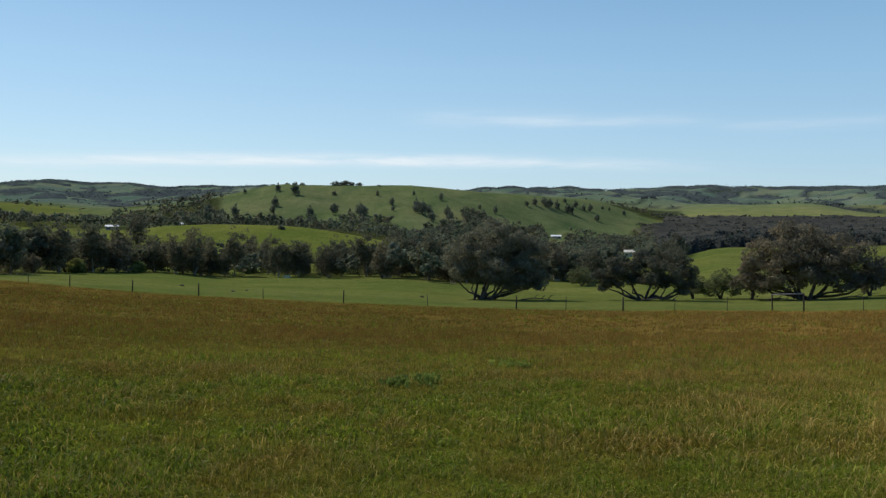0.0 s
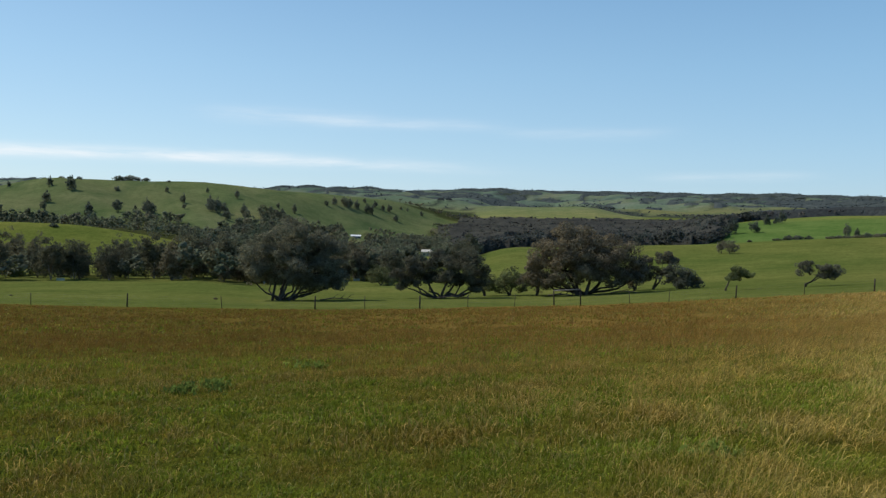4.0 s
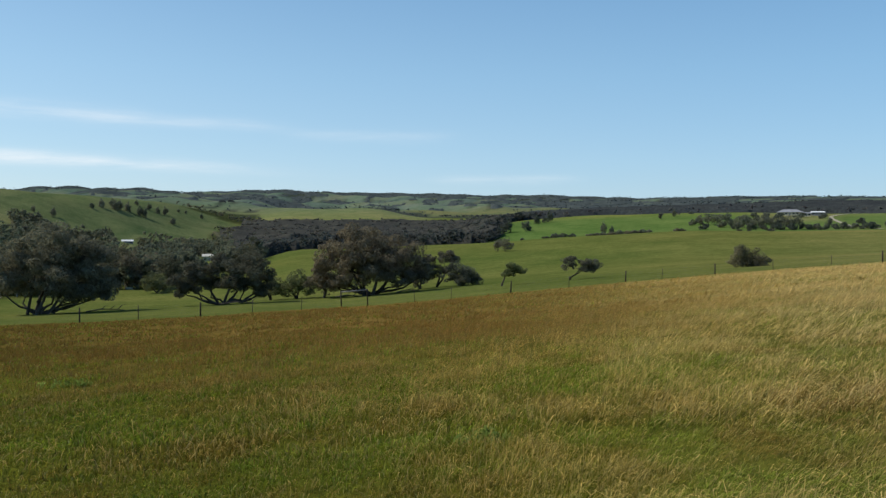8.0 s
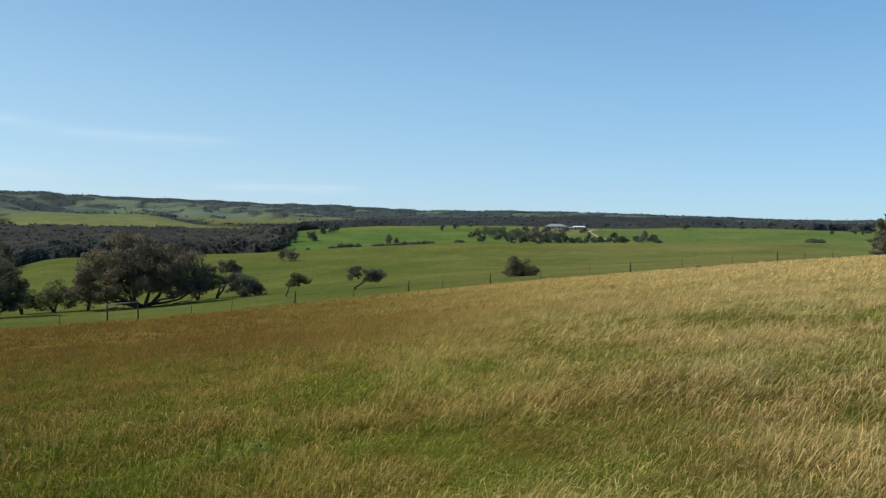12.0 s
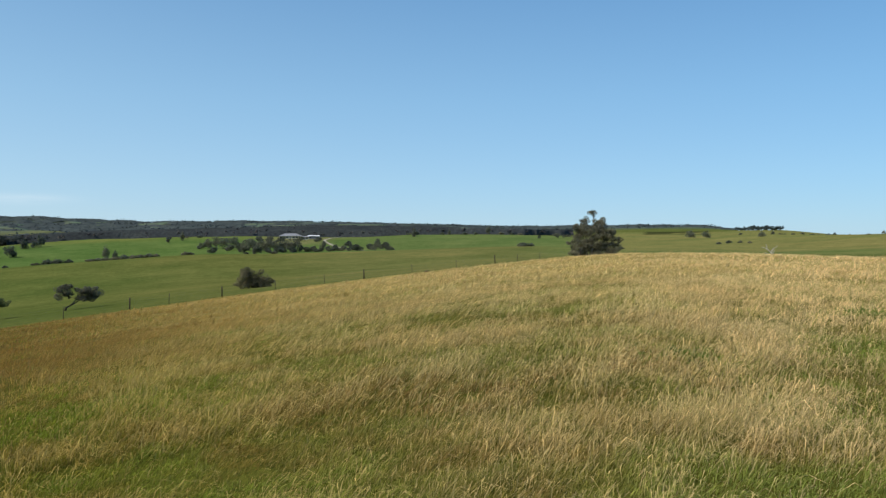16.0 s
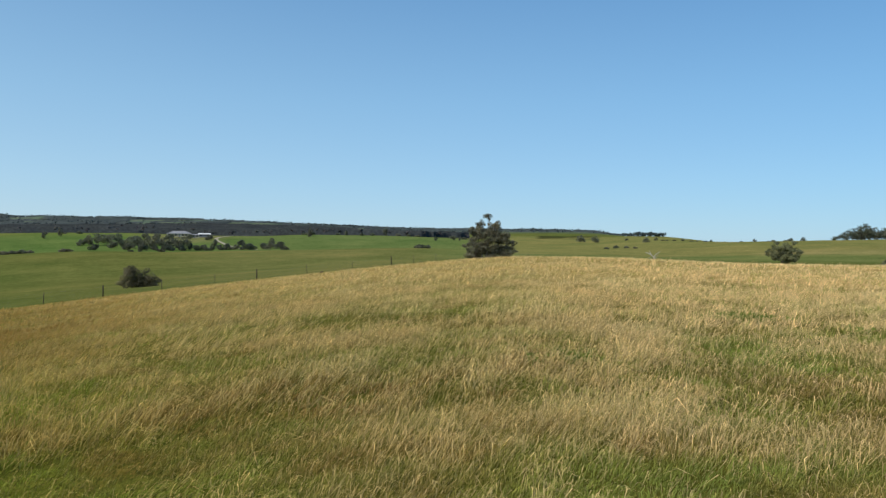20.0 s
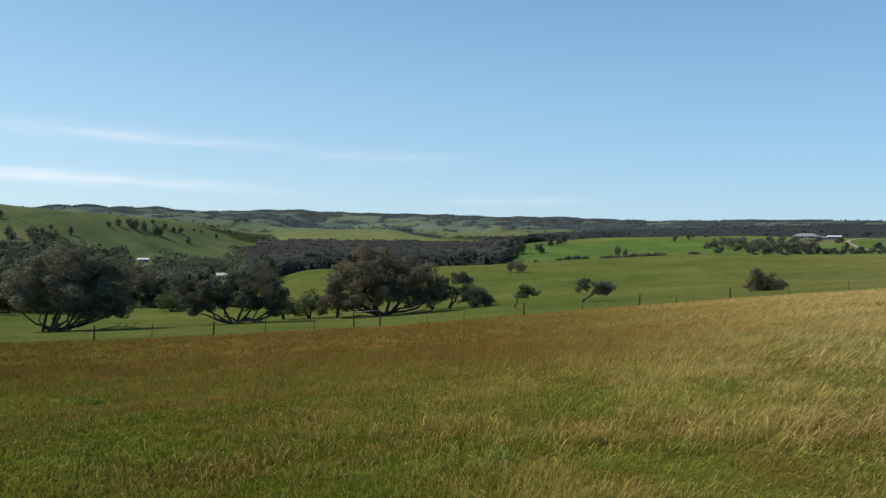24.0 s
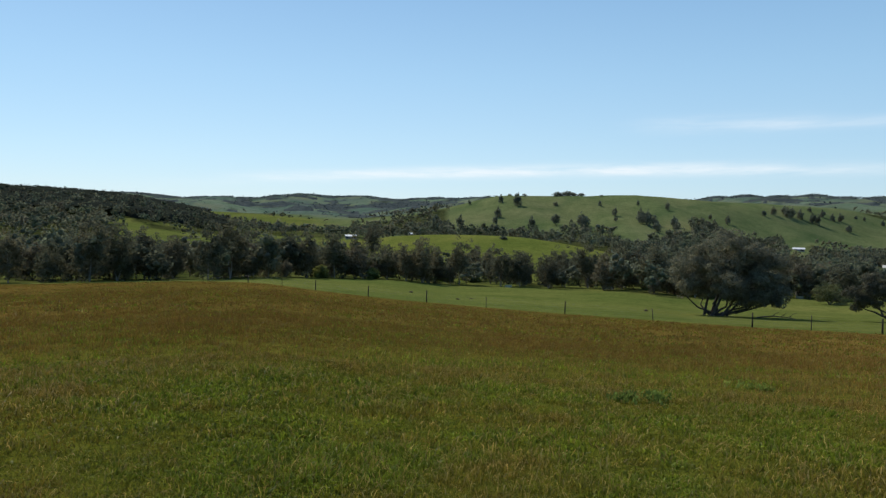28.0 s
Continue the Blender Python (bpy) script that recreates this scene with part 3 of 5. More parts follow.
def clumps_of(rng, heads, grain):
    """Small leaf clumps over the outside of each head, some stray, a few within."""
    out = []
    for x, y, z, rx, ry, rz in heads:
        n = int(max(5, 4.2 * (rx * ry * rz) ** (2 / 3) / grain ** 2))
        for k in range(n):
            d = Vector(rng.normal(size=3)).normalized()
            r = rng.uniform(0.62, 1.08) if rng.random() > 0.15 else rng.uniform(0.2, 1.03)
            g = min(grain * rng.uniform(0.55, 1.3) * (0.75 if r > 1.05 else 1.0), 0.6 * rx)
            out.append((x + d.x * (rx - 0.3 * g) * r, y + d.y * (ry - 0.3 * g) * r, z + d.z * max(0.4 * rz, rz - 0.25 * g) * r, g, g * rng.uniform(0.8, 1.1), g * rng.uniform(0.5, 0.8)))
    return out


def gum_tree(name, seed, tall, width, low, stems, lobes, count, leaf, mat, where, label, category="tree", turn=0.0, flat=0.85, heads=None, grain=0.0,
             limbs_apart=True, trunk_r=0.2, group="", sprawl=0, spread_feet=0.05, foot=0.0, skirt=0.55, bark=None):
    """A eucalypt: tapered bent stems and limbs that carry heads of leafy clumps, with gaps between them."""
    rng = np.random.default_rng(seed)
    heads = heads or heads_of(rng, width, low, tall, int(np.clip(lobes // 5, 4, 9)), flat, skirt)
    heads = [(x, y, z, rx * 1.04, ry * 1.04, rz * 1.06) for x, y, z, rx, ry, rz in heads]
    clumps = clumps_of(rng, heads, grain or max(0.4, min(1.3, width * 0.1)))
    root = empty(name, where, turn)
    tagged(root, label, category, group)
    bark = bark or BARK
    forks = []
    for s in range(stems):
        a = 2 * math.pi * (s + rng.uniform(0, 0.6)) / stems
        base = Vector((foot + math.cos(a) * spread_feet * stems, math.sin(a) * spread_feet * stems, 0))
        out_r = width * (0.04 if stems == 1 else 0.17)
        fork = Vector((foot * 0.6 + 0.4 * (sum(q[0] for q in heads) / len(heads) - foot) + math.cos(a) * out_r, math.sin(a) * out_r * flat, low + (tall - low) * 0.2))
        mid = base.lerp(fork, 0.5) + Vector(rng.normal(size=3)) * 0.5 * trunk_r
        r = trunk_r * rng.uniform(0.8, 1.1)
        bm = bmesh.new()
        tube(bm, [base - Vector((0, 0, 0.3)), base + Vector((0, 0, 0.25)), mid, fork], [r * 1.35, r, r * 0.8, r * 0.6])
        part("trunk", bm, root, mat=bark)
        forks.append((fork, mid, r))
    tip = sorted(heads, key=lambda q: -q[3])
    for q in tip if limbs_apart else tip[:3]:
        end = Vector(q[:3])
        fork, mid, r = min(forks, key=lambda f: (f[0] - end).length)
        r *= min(1.0, 0.2 + q[3] / 2.5)
        knee = fork.lerp(end, 0.5) + Vector((rng.normal() * 0.3, rng.normal() * 0.3, -0.06 * width * rng.random()))
        bm = bmesh.new()
        tube(bm, [fork - (fork - mid).normalized() * 0.1, fork.lerp(knee, 0.5) + Vector(rng.normal(size=3)) * 0.1, knee, end],
             [r * 0.55, r * 0.42, r * 0.3, r * 0.16], 5)
        limb = part("limb", bm, root, mat=bark)
        bm = bmesh.new()
        for k in range(5 if limbs_apart else 0):
            d = Vector(rng.normal(size=3)).normalized()
            e = end + Vector((d.x * q[3], d.y * q[4], abs(d.z) * q[5])) * 0.8
            tube(bm, [knee.lerp(end, 0.6), end.lerp(e, 0.5) + Vector(rng.normal(size=3)) * 0.08 * q[3], e], [r * 0.2, r * 0.13, r * 0.05], 4)
        if limbs_apart:
            part("twigs", bm, limb, mat=bark)
        else:
            bm.free()
    lowest = sorted(heads, key=lambda q: q[2] - q[5])
    for k in range(sprawl):
        q = lowest[k % len(lowest)]
        e = Vector((q[0] + rng.normal() * 0.4 * q[3], q[1] + rng.normal() * 0.5 * q[4], q[2]))
        o = Vector((foot + rng.normal() * 0.25, rng.normal() * 0.25, 0.1))
        bm = bmesh.new()
        pts = [o]
        for t, z in ((0.22, 0.16), (0.42, 0.24), (0.62, 0.42), (0.82, 0.75)):
            p = o.lerp(e, t)
            pts.append(Vector((p.x + rng.normal() * 0.28, p.y + rng.normal() * 0.3, max(0.35, e.z * z + rng.normal() * 0.2))))
        tube(bm, pts + [e], [trunk_r * 0.85, trunk_r * 0.75, trunk_r * 0.66, trunk_r * 0.52, trunk_r * 0.36, trunk_r * 0.15], 6)
        part("limb", bm, root, mat=bark)
    v, f = leaves(rng, clumps, count, leaf)
    part("crown", mesh_of("crown", v, f, mat), root)
    return root


# ---- the land ----
def land_cover(head, dist):
    """Base colour of the ground cover, with haze put into the far colours."""
    x, y = dist * np.sin(np.radians(head)), dist * np.cos(np.radians(head))
    n = len(dist)
    col = np.tile(np.array([0.108, 0.126, 0.038]), (n, 1))

    def lay(mask, rgb):
        nonlocal col
        m = np.asarray(mask, float)[:, None]
        col = col * (1 - m) + np.array(rgb) * m
    fd = fence_dist(head)
    # pasture beyond the fence, slightly browner on the rise to the right
    lay(ramp(head, 40, 62) * box(head, dist, 38, 80, 80, 330, 3), (0.130, 0.138, 0.046))
    # bright crop fields
    lay(box(head, dist, 34, 79, 335, 648, 1.0, 0.02), (0.098, 0.150, 0.046))
    lay(box(head, dist, 34, 80, 585, 660, 1.0, 0.02) * lumps(x, y, 60, 2), (0.16, 0.17, 0.05))
    # pasture and crop lightened by heading: front light put into the colour
    lay(box(head, dist, 58, 90, 90, 330, 4), (0.150, 0.152, 0.056))
    lay(box(head, dist, 60, 80, 335, 648, 3, 0.02), (0.118, 0.158, 0.056))
    lay(box(head, dist, 76, 130, 215, 320, 2), (0.145, 0.165, 0.060))
    lay(box(head, dist, 79, 130, 285, 900, 2), (0.185, 0.180, 0.068))
    lay(box(head, dist, 79, 130, 285, 320, 2) * ramp(lumps(x, y, 40, 17), 0.3, 0.7), (0.24, 0.215, 0.095))
    lay(box(head, dist, 53, 58, 1520, 2100, 0.5), (0.150, 0.180, 0.085))
    # drier ground about the homestead
    lay(box(head, dist, 54.5, 59.8, 520, 640, 0.8, 0.04) * (0.5 + 0.5 * lumps(x, y, 18, 73)), (0.185, 0.180, 0.085))
    # hills
    lay(box(head, dist, -26, 16, 570, 1500, 2), (0.108, 0.132, 0.064))
    # gully shading put into the hill's colour as winding darker bands
    lay(box(head, dist, -26, 16, 570, 1500, 2) * 0.6 * ramp(np.sin(x * 0.055 + 2.2 * np.sin(y * 0.011)), 0.72, 1.0), (0.062, 0.094, 0.046))
    lay(box(head, dist, -26, 16, 570, 1500, 2) * ramp(lumps(x, y, 70, 9), 0.45, 0.9), (0.118, 0.136, 0.070))
    lay(box(head, dist, -26, -1, 255, 450, 2), (0.120, 0.138, 0.036))
    lay(box(head, dist, 16.5, 30.5, 1180, 1640, 0.8, 0.03), (0.16, 0.175, 0.078))
    # haze put into the far hills' colour as a blue cast
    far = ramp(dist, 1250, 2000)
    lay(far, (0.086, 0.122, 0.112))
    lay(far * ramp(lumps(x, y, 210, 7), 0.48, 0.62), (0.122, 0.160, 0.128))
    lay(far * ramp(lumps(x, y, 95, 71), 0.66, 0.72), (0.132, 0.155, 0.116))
    lay(box(head, dist, 29, 45, 1550, 1900, 1), (0.135, 0.145, 0.075))
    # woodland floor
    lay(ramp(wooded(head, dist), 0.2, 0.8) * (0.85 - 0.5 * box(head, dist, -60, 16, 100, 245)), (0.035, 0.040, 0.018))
    # far floor carries the same haze tone in its colour
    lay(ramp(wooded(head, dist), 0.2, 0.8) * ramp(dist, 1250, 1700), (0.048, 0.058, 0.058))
    # the tall grass paddock inside the fence
    inside = 1 - ramp(dist / fd, 0.985, 1.015)
    lay(inside, (0.095, 0.098, 0.016))
    red = inside * ramp(dist, 10, 28) * (1 - ramp(head, 26, 80) * (1 - ramp(head, 130, 175)))
    lay(red * 0.8, (0.120, 0.078, 0.024))
    lay(red * 0.7 * ramp(head, 0, 18), (0.185, 0.118, 0.036))
    behind = 1 - ramp(head, 130, 175)
    lay(inside * ramp(head, 26, 72) * behind * 0.7, (0.110, 0.105, 0.026))
    lay(inside * ramp(head, 30, 70) * behind * ramp(dist, 14, 45) * 0.85, (0.425, 0.310, 0.132))
    return col


def make_ground():
    heads = np.concatenate([np.arange(-70, 140, 0.5), np.arange(140, 290, 3.0)])
    rings = np.unique(np.concatenate([np.geomspace(0.5, 4390, 250), np.arange(56, 110, 1.2)]))
    H, D = np.meshgrid(heads, rings, indexing="ij")
    h, d = H.ravel(), D.ravel()
    h180 = (h + 180) % 360 - 180
    z = height(h180, d)
    v = np.stack([d * np.sin(np.radians(h)), d * np.cos(np.radians(h)), z], 1)
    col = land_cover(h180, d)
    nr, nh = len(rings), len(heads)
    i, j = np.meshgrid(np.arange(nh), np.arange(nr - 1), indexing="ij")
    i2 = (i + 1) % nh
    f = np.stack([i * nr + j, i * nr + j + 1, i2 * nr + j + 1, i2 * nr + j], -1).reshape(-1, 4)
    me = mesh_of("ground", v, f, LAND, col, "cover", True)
    # close the middle under the observer
    bm = bmesh.new()
    bm.from_mesh(me)
    bm.verts.ensure_lookup_table()
    bm.faces.new([bm.verts[k * nr] for k in range(nh)])
    bmesh.ops.recalc_face_normals(bm, faces=bm.faces)
    bm.to_mesh(me)
    bm.free()
    tagged(new("ground", me), "rolling green pasture land falling to a valley", "ground", kind="structure")


make_ground()

# ---- grass ----
WIND = radians(128)


def make_grass():
    rng = np.random.default_rng(5)
    # near to far: distances, blades per square metre, half width, size of the far blades, bent or straight
    zones = ((0.3, 3.0, 700, 0.0035, 1.0, True, -51, 123), (0.3, 9, 260, 0.006, 1.0, False, 123, 309), (9, 60, 6, 0.03, 1.3, False, 123, 309), (3.0, 7.5, 2900, 0.0020, 1.0, True, -51, 123), (7.5, 15, 1050, 0.0034, 1.05, True, -51, 123), (15, 31, 300, 0.0064, 1.2, False, -51, 123),
             (31, 62, 48, 0.016, 1.35, False, -51, 123), (62, 150, 12, 0.034, 1.3, False, -51, 123))
    V, F, C, base = [], [], [], 0
    for d0, d1, dens, wide, big, bent, h0, h1 in zones:
        n = int(dens * radians(h1 - h0) * (d1 * d1 - d0 * d0) / 2)
        # tufts of blades that share their colour and lean
        tufts = n // 18
        th = rng.uniform(h0, h1, tufts)
        td = np.sqrt(rng.uniform(d0 * d0, d1 * d1, tufts))
        tx, ty = td * np.sin(np.radians(th)), td * np.cos(np.radians(th))
        k = rng.integers(0, tufts, n)
        radius = 0.05 * (1 + td[k] * 0.05) * rng.uniform(0.6, 2.2, tufts)[k]
        x, y = tx[k] + rng.normal(size=n) * radius, ty[k] + rng.normal(size=n) * radius
        t_dry, t_lean, t_turn, t_tall, t_shade = rng.normal(size=tufts)[k], rng.normal(size=tufts)[k], rng.normal(size=tufts)[k], rng.uniform(0.7, 1.3, tufts)[k], rng.uniform(0.7, 1.3, tufts)[k]
        h, d = np.degrees(np.arctan2(x, y)), np.hypot(x, y)
        keep = d < fence_dist(h) * 0.99
        x, y, h, d, t_dry, t_lean, t_turn, t_tall, t_shade = (v[keep] for v in (x, y, h, d, t_dry, t_lean, t_turn, t_tall, t_shade))
        n = len(h)
        t_shade = 1 + (t_shade - 1) * (1 - 0.6 * ramp(d, 15, 35))
        z = height(h, d)
        # taller and drier towards one side, short and green towards the other
        rank = ramp(h, 10, 58) * (1 - ramp(h, 130, 175))
        patch, small = lumps(x, y, 4.5, 1), lumps(x, y, 1.3, 4)
        dry = np.clip(0.09 + 0.04 * ramp(h, 5, 20) + 0.06 * ramp(h, 28, 38) * (1 - ramp(h, 48, 58)) - 0.10 * ramp(h, 56, 64) * (1 - ramp(d, 7, 14)) - 0.04 * ramp(h, 80, 100) + (0.12 + 0.52 * ramp(d, 5, 24)) * rank + (0.75 - 0.35 * ramp(d, 14, 40)) * (patch - 0.5) * (0.35 + 0.65 * rank) + 0.7 * (small - 0.5) * (0.5 + 0.5 * rank) + 0.16 * t_dry, 0.03, 0.95)
        red = np.clip(ramp(d, 8, 27) * (1 - ramp(h, 22, 76) * (1 - ramp(h, 130, 175))) * (0.55 + 0.7 * patch), 0, 1)
        stalk = rng.random(n) < np.clip(dry * 0.85 + red * 0.6, 0.05, 0.92)
        tall = (0.105 + 0.060 * rank) * (0.7 + 0.6 * small) * t_tall * big * (0.72 + 0.28 * ramp(d, 3, 10)) * (1 - 0.35 * ramp(d, 55, 80) * (1 - rank))
        hh = tall * (0.45 + 0.7 * rng.random(n)) * np.where(stalk, 1.3, 0.85)
        lean = hh * np.abs(0.45 + 0.65 * rank + 0.4 * t_lean + rng.normal(size=n) * (0.8 - 0.45 * rank))
        wa = WIND + rng.normal(size=n) * (1.2 - 0.75 * rank) + t_turn * (1.6 - 1.1 * rank)
        lx, ly = np.sin(wa) * lean, np.cos(wa) * lean
        ya = rng.uniform(0, math.pi, n)
        lush = np.clip(lumps(x, y, 1.6, 12) * 0.6 + lumps(x, y, 0.45, 13) * 0.5 - 0.05, 0, 1)[:, None]
        ww = wide * (0.6 + 0.8 * rng.random(n)) * np.where(stalk, 0.95, 1.3 + 0.9 * ramp(lush[:, 0], 0.45, 0.7) * (1 - rank)) * (1.35 - 0.45 * rank)
        wv = np.stack([np.cos(ya) * ww, np.sin(ya) * ww, np.zeros(n)], 1)
        p = np.stack([x, y, z - 0.02], 1)
        bow = rng.normal(size=(n, 2)) * (0.10 * hh)[:, None]
        up = np.where(stalk, 0.78, 0.62)
        mid = p + np.stack([lx * (up - 0.22) + bow[:, 0], ly * (up - 0.22) + bow[:, 1], hh * up], 1)
        fall = np.clip(1.0 - 0.22 * (lean / hh) ** 2, 0.35, 1.0)
        tip = p + np.stack([lx, ly, hh * fall], 1)
        rich = ramp(h, 76, 100)[:, None]
        blond = (ramp(h, 38, 74) * (1 - ramp(h, 130, 175)))[:, None]
        leafy = ramp(lush, 0.1, 0.85)
        green = (np.array([0.195, 0.145, 0.022]) * (1 - leafy) + np.array([0.172, 0.215, 0.020]) * leafy + (np.array([0.022, -0.010, 0.020]) + np.array([-0.02, 0.010, 0.0]) * rich) * blond) * (1 + 0.16 * rank)[:, None] * (0.65 + 0.7 * rng.random((n, 1))) * t_shade[:, None]
        straw = (((np.array([0.60, 0.45, 0.140]) * (1 - blond) + (np.array([0.660, 0.508, 0.230]) * (1 - rich) + np.array([0.765, 0.582, 0.300]) * rich) * blond) * (1 + 0.08 * ramp(d, 7, 18) * rank + 0.22 * ramp(h, 32, 48) * (1 - ramp(h, 82, 96)) * (1 - ramp(d, 4, 9)))[:, None]) + np.array([0.02, -0.032, -0.03]) * lumps(x, y, 3.0, 15)[:, None]) * (0.65 + 0.6 * rng.random((n, 1))) * t_shade[:, None]
        rust = np.array([0.205, 0.112, 0.028]) * (0.7 + 0.6 * rng.random((n, 1))) * (1 + 0.45 * ramp(h, 0, 18) * (1 - ramp(h, 38, 60)))[:, None]
        r = np.clip(red * 1.05 + 0.35 * (1 - rank), 0, 1)[:, None]
        ripe = straw * (1 - r) + rust * r
        s = stalk[:, None]
        ripe = ripe * np.where(rng.random((n, 1)) < 0.12, 1.4, 1.0)
        pale = (rng.random(n) < 0.02 + 0.03 * rank)[:, None]
        green = np.where(pale, np.array([0.42, 0.37, 0.10]), green)
        # dimmer light on the left put into the blade colour, by heading
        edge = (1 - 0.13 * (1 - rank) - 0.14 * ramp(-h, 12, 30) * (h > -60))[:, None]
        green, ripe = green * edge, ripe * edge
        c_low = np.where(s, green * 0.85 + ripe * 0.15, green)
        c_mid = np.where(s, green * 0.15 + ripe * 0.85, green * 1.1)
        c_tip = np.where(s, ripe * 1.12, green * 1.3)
        if bent:
            v = np.stack([p, mid + wv, mid - wv, tip], 1).reshape(-1, 3)
            c = np.stack([c_low, c_mid, c_mid, c_tip], 1).reshape(-1, 3)
            k = base + np.arange(n)[:, None] * 4
            f = np.concatenate([k + np.array([[0, 1, 2]]), k + np.array([[2, 1, 3]])])
            base += n * 4
        else:
            v = np.stack([p - wv, p + wv, tip], 1).reshape(-1, 3)
            c = np.stack([c_mid * 0.8 + c_low * 0.2, c_mid * 0.8 + c_low * 0.2, c_tip], 1).reshape(-1, 3)
            f = base + np.arange(n * 3).reshape(-1, 3)
            base += n * 3
        V.append(v), F.append(f), C.append(c)
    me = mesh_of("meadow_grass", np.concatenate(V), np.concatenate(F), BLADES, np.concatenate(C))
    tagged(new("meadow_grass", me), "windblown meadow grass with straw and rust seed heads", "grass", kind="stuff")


make_grass()

# ---- fence ----
# heading of each post, and whether it is a stout timber post (1) or a thin steel picket (0)
POSTS = ((-38.5, 0), (-34.9, 0), (-31.7, 1), (-29.2, 0), (-26.7, 1), (-22.7, 1), (-18.2, 1), (-13.6, 0), (-7.6, 1), (-1.1, 0), (5.7, 1), (9.47, 0), (13.7, 1), (17.4, 0), (21.0, 0), (24.0, 2),
         (26.0, 2), (29.6, 0), (32.4, 0), (37.0, 1), (41.4, 0), (45.6, 1), (48.2, 0), (51.9, 1), (55.75, 0), (59.4, 0), (62.4, 1), (66.1, 0), (69.5, 0),
         (72.5, 1), (74.2, 0), (75.9, 0), (79.0, 1), (83, 0))


def make_fence():
    rng = np.random.default_rng(3)
    root = tagged(empty("fence", (0, 0, 0)), "old wire fence with dark timber posts and steel pickets", "fence")
    tops = []
    for head, kind in POSTS:
        p = ground_at(head, float(fence_dist(head)))
        bm = bmesh.new()
        tilt = Vector((rng.normal() * 0.04, rng.normal() * 0.04, 0))
        tall = (1.12, 1.20, 1.50)[kind] + rng.normal() * 0.05
        r = (0.032, 0.066, 0.055)[kind] * rng.uniform(0.9, 1.15)
        tube(bm, [p - Vector((0, 0, 0.3)), p + tilt * 0.5 + Vector((0, 0, tall * 0.5)), p + tilt + Vector((0, 0, tall))], [r, r * 0.95, r * 0.85], 5 if kind == 0 else 8)
        part(("picket", "post", "strainer_post")[kind], bm, root, mat=POST_STEEL if kind == 0 else POST_WOOD)
        tops.append((p, tilt, tall))
    ends = [tops[i] for i, (_, k) in enumerate(POSTS) if k == 2]
    bm = bmesh.new()
    tube(bm, [e[0] + e[1] + Vector((0, 0, e[2] - 0.08)) for e in ends], [0.06, 0.055], 8)
    part("rail", bm, root, "pale weathered timber strainer rail", PALE_BARK)
    for level in (0.22, 0.42, 0.62, 0.82, 1.0):
        bm = bmesh.new()
        pts = []
        for a, b in zip(tops, tops[1:]):
            for t in (0, 0.5):
                q = a[0].lerp(b[0], t) + Vector((0, 0, level - (0.03 if t else 0)))
                pts.append(q)
        pts.append(tops[-1][0] + Vector((0, 0, level)))
        tube(bm, pts, [0.0025] * len(pts), 3)
        part("wire", bm, root, mat=WIRE)


make_fence()

# ---- trees beyond the fence ----


def at(head, dist, sink=0.05):
    return ground_at(head, dist) - Vector((0, 0, sink))


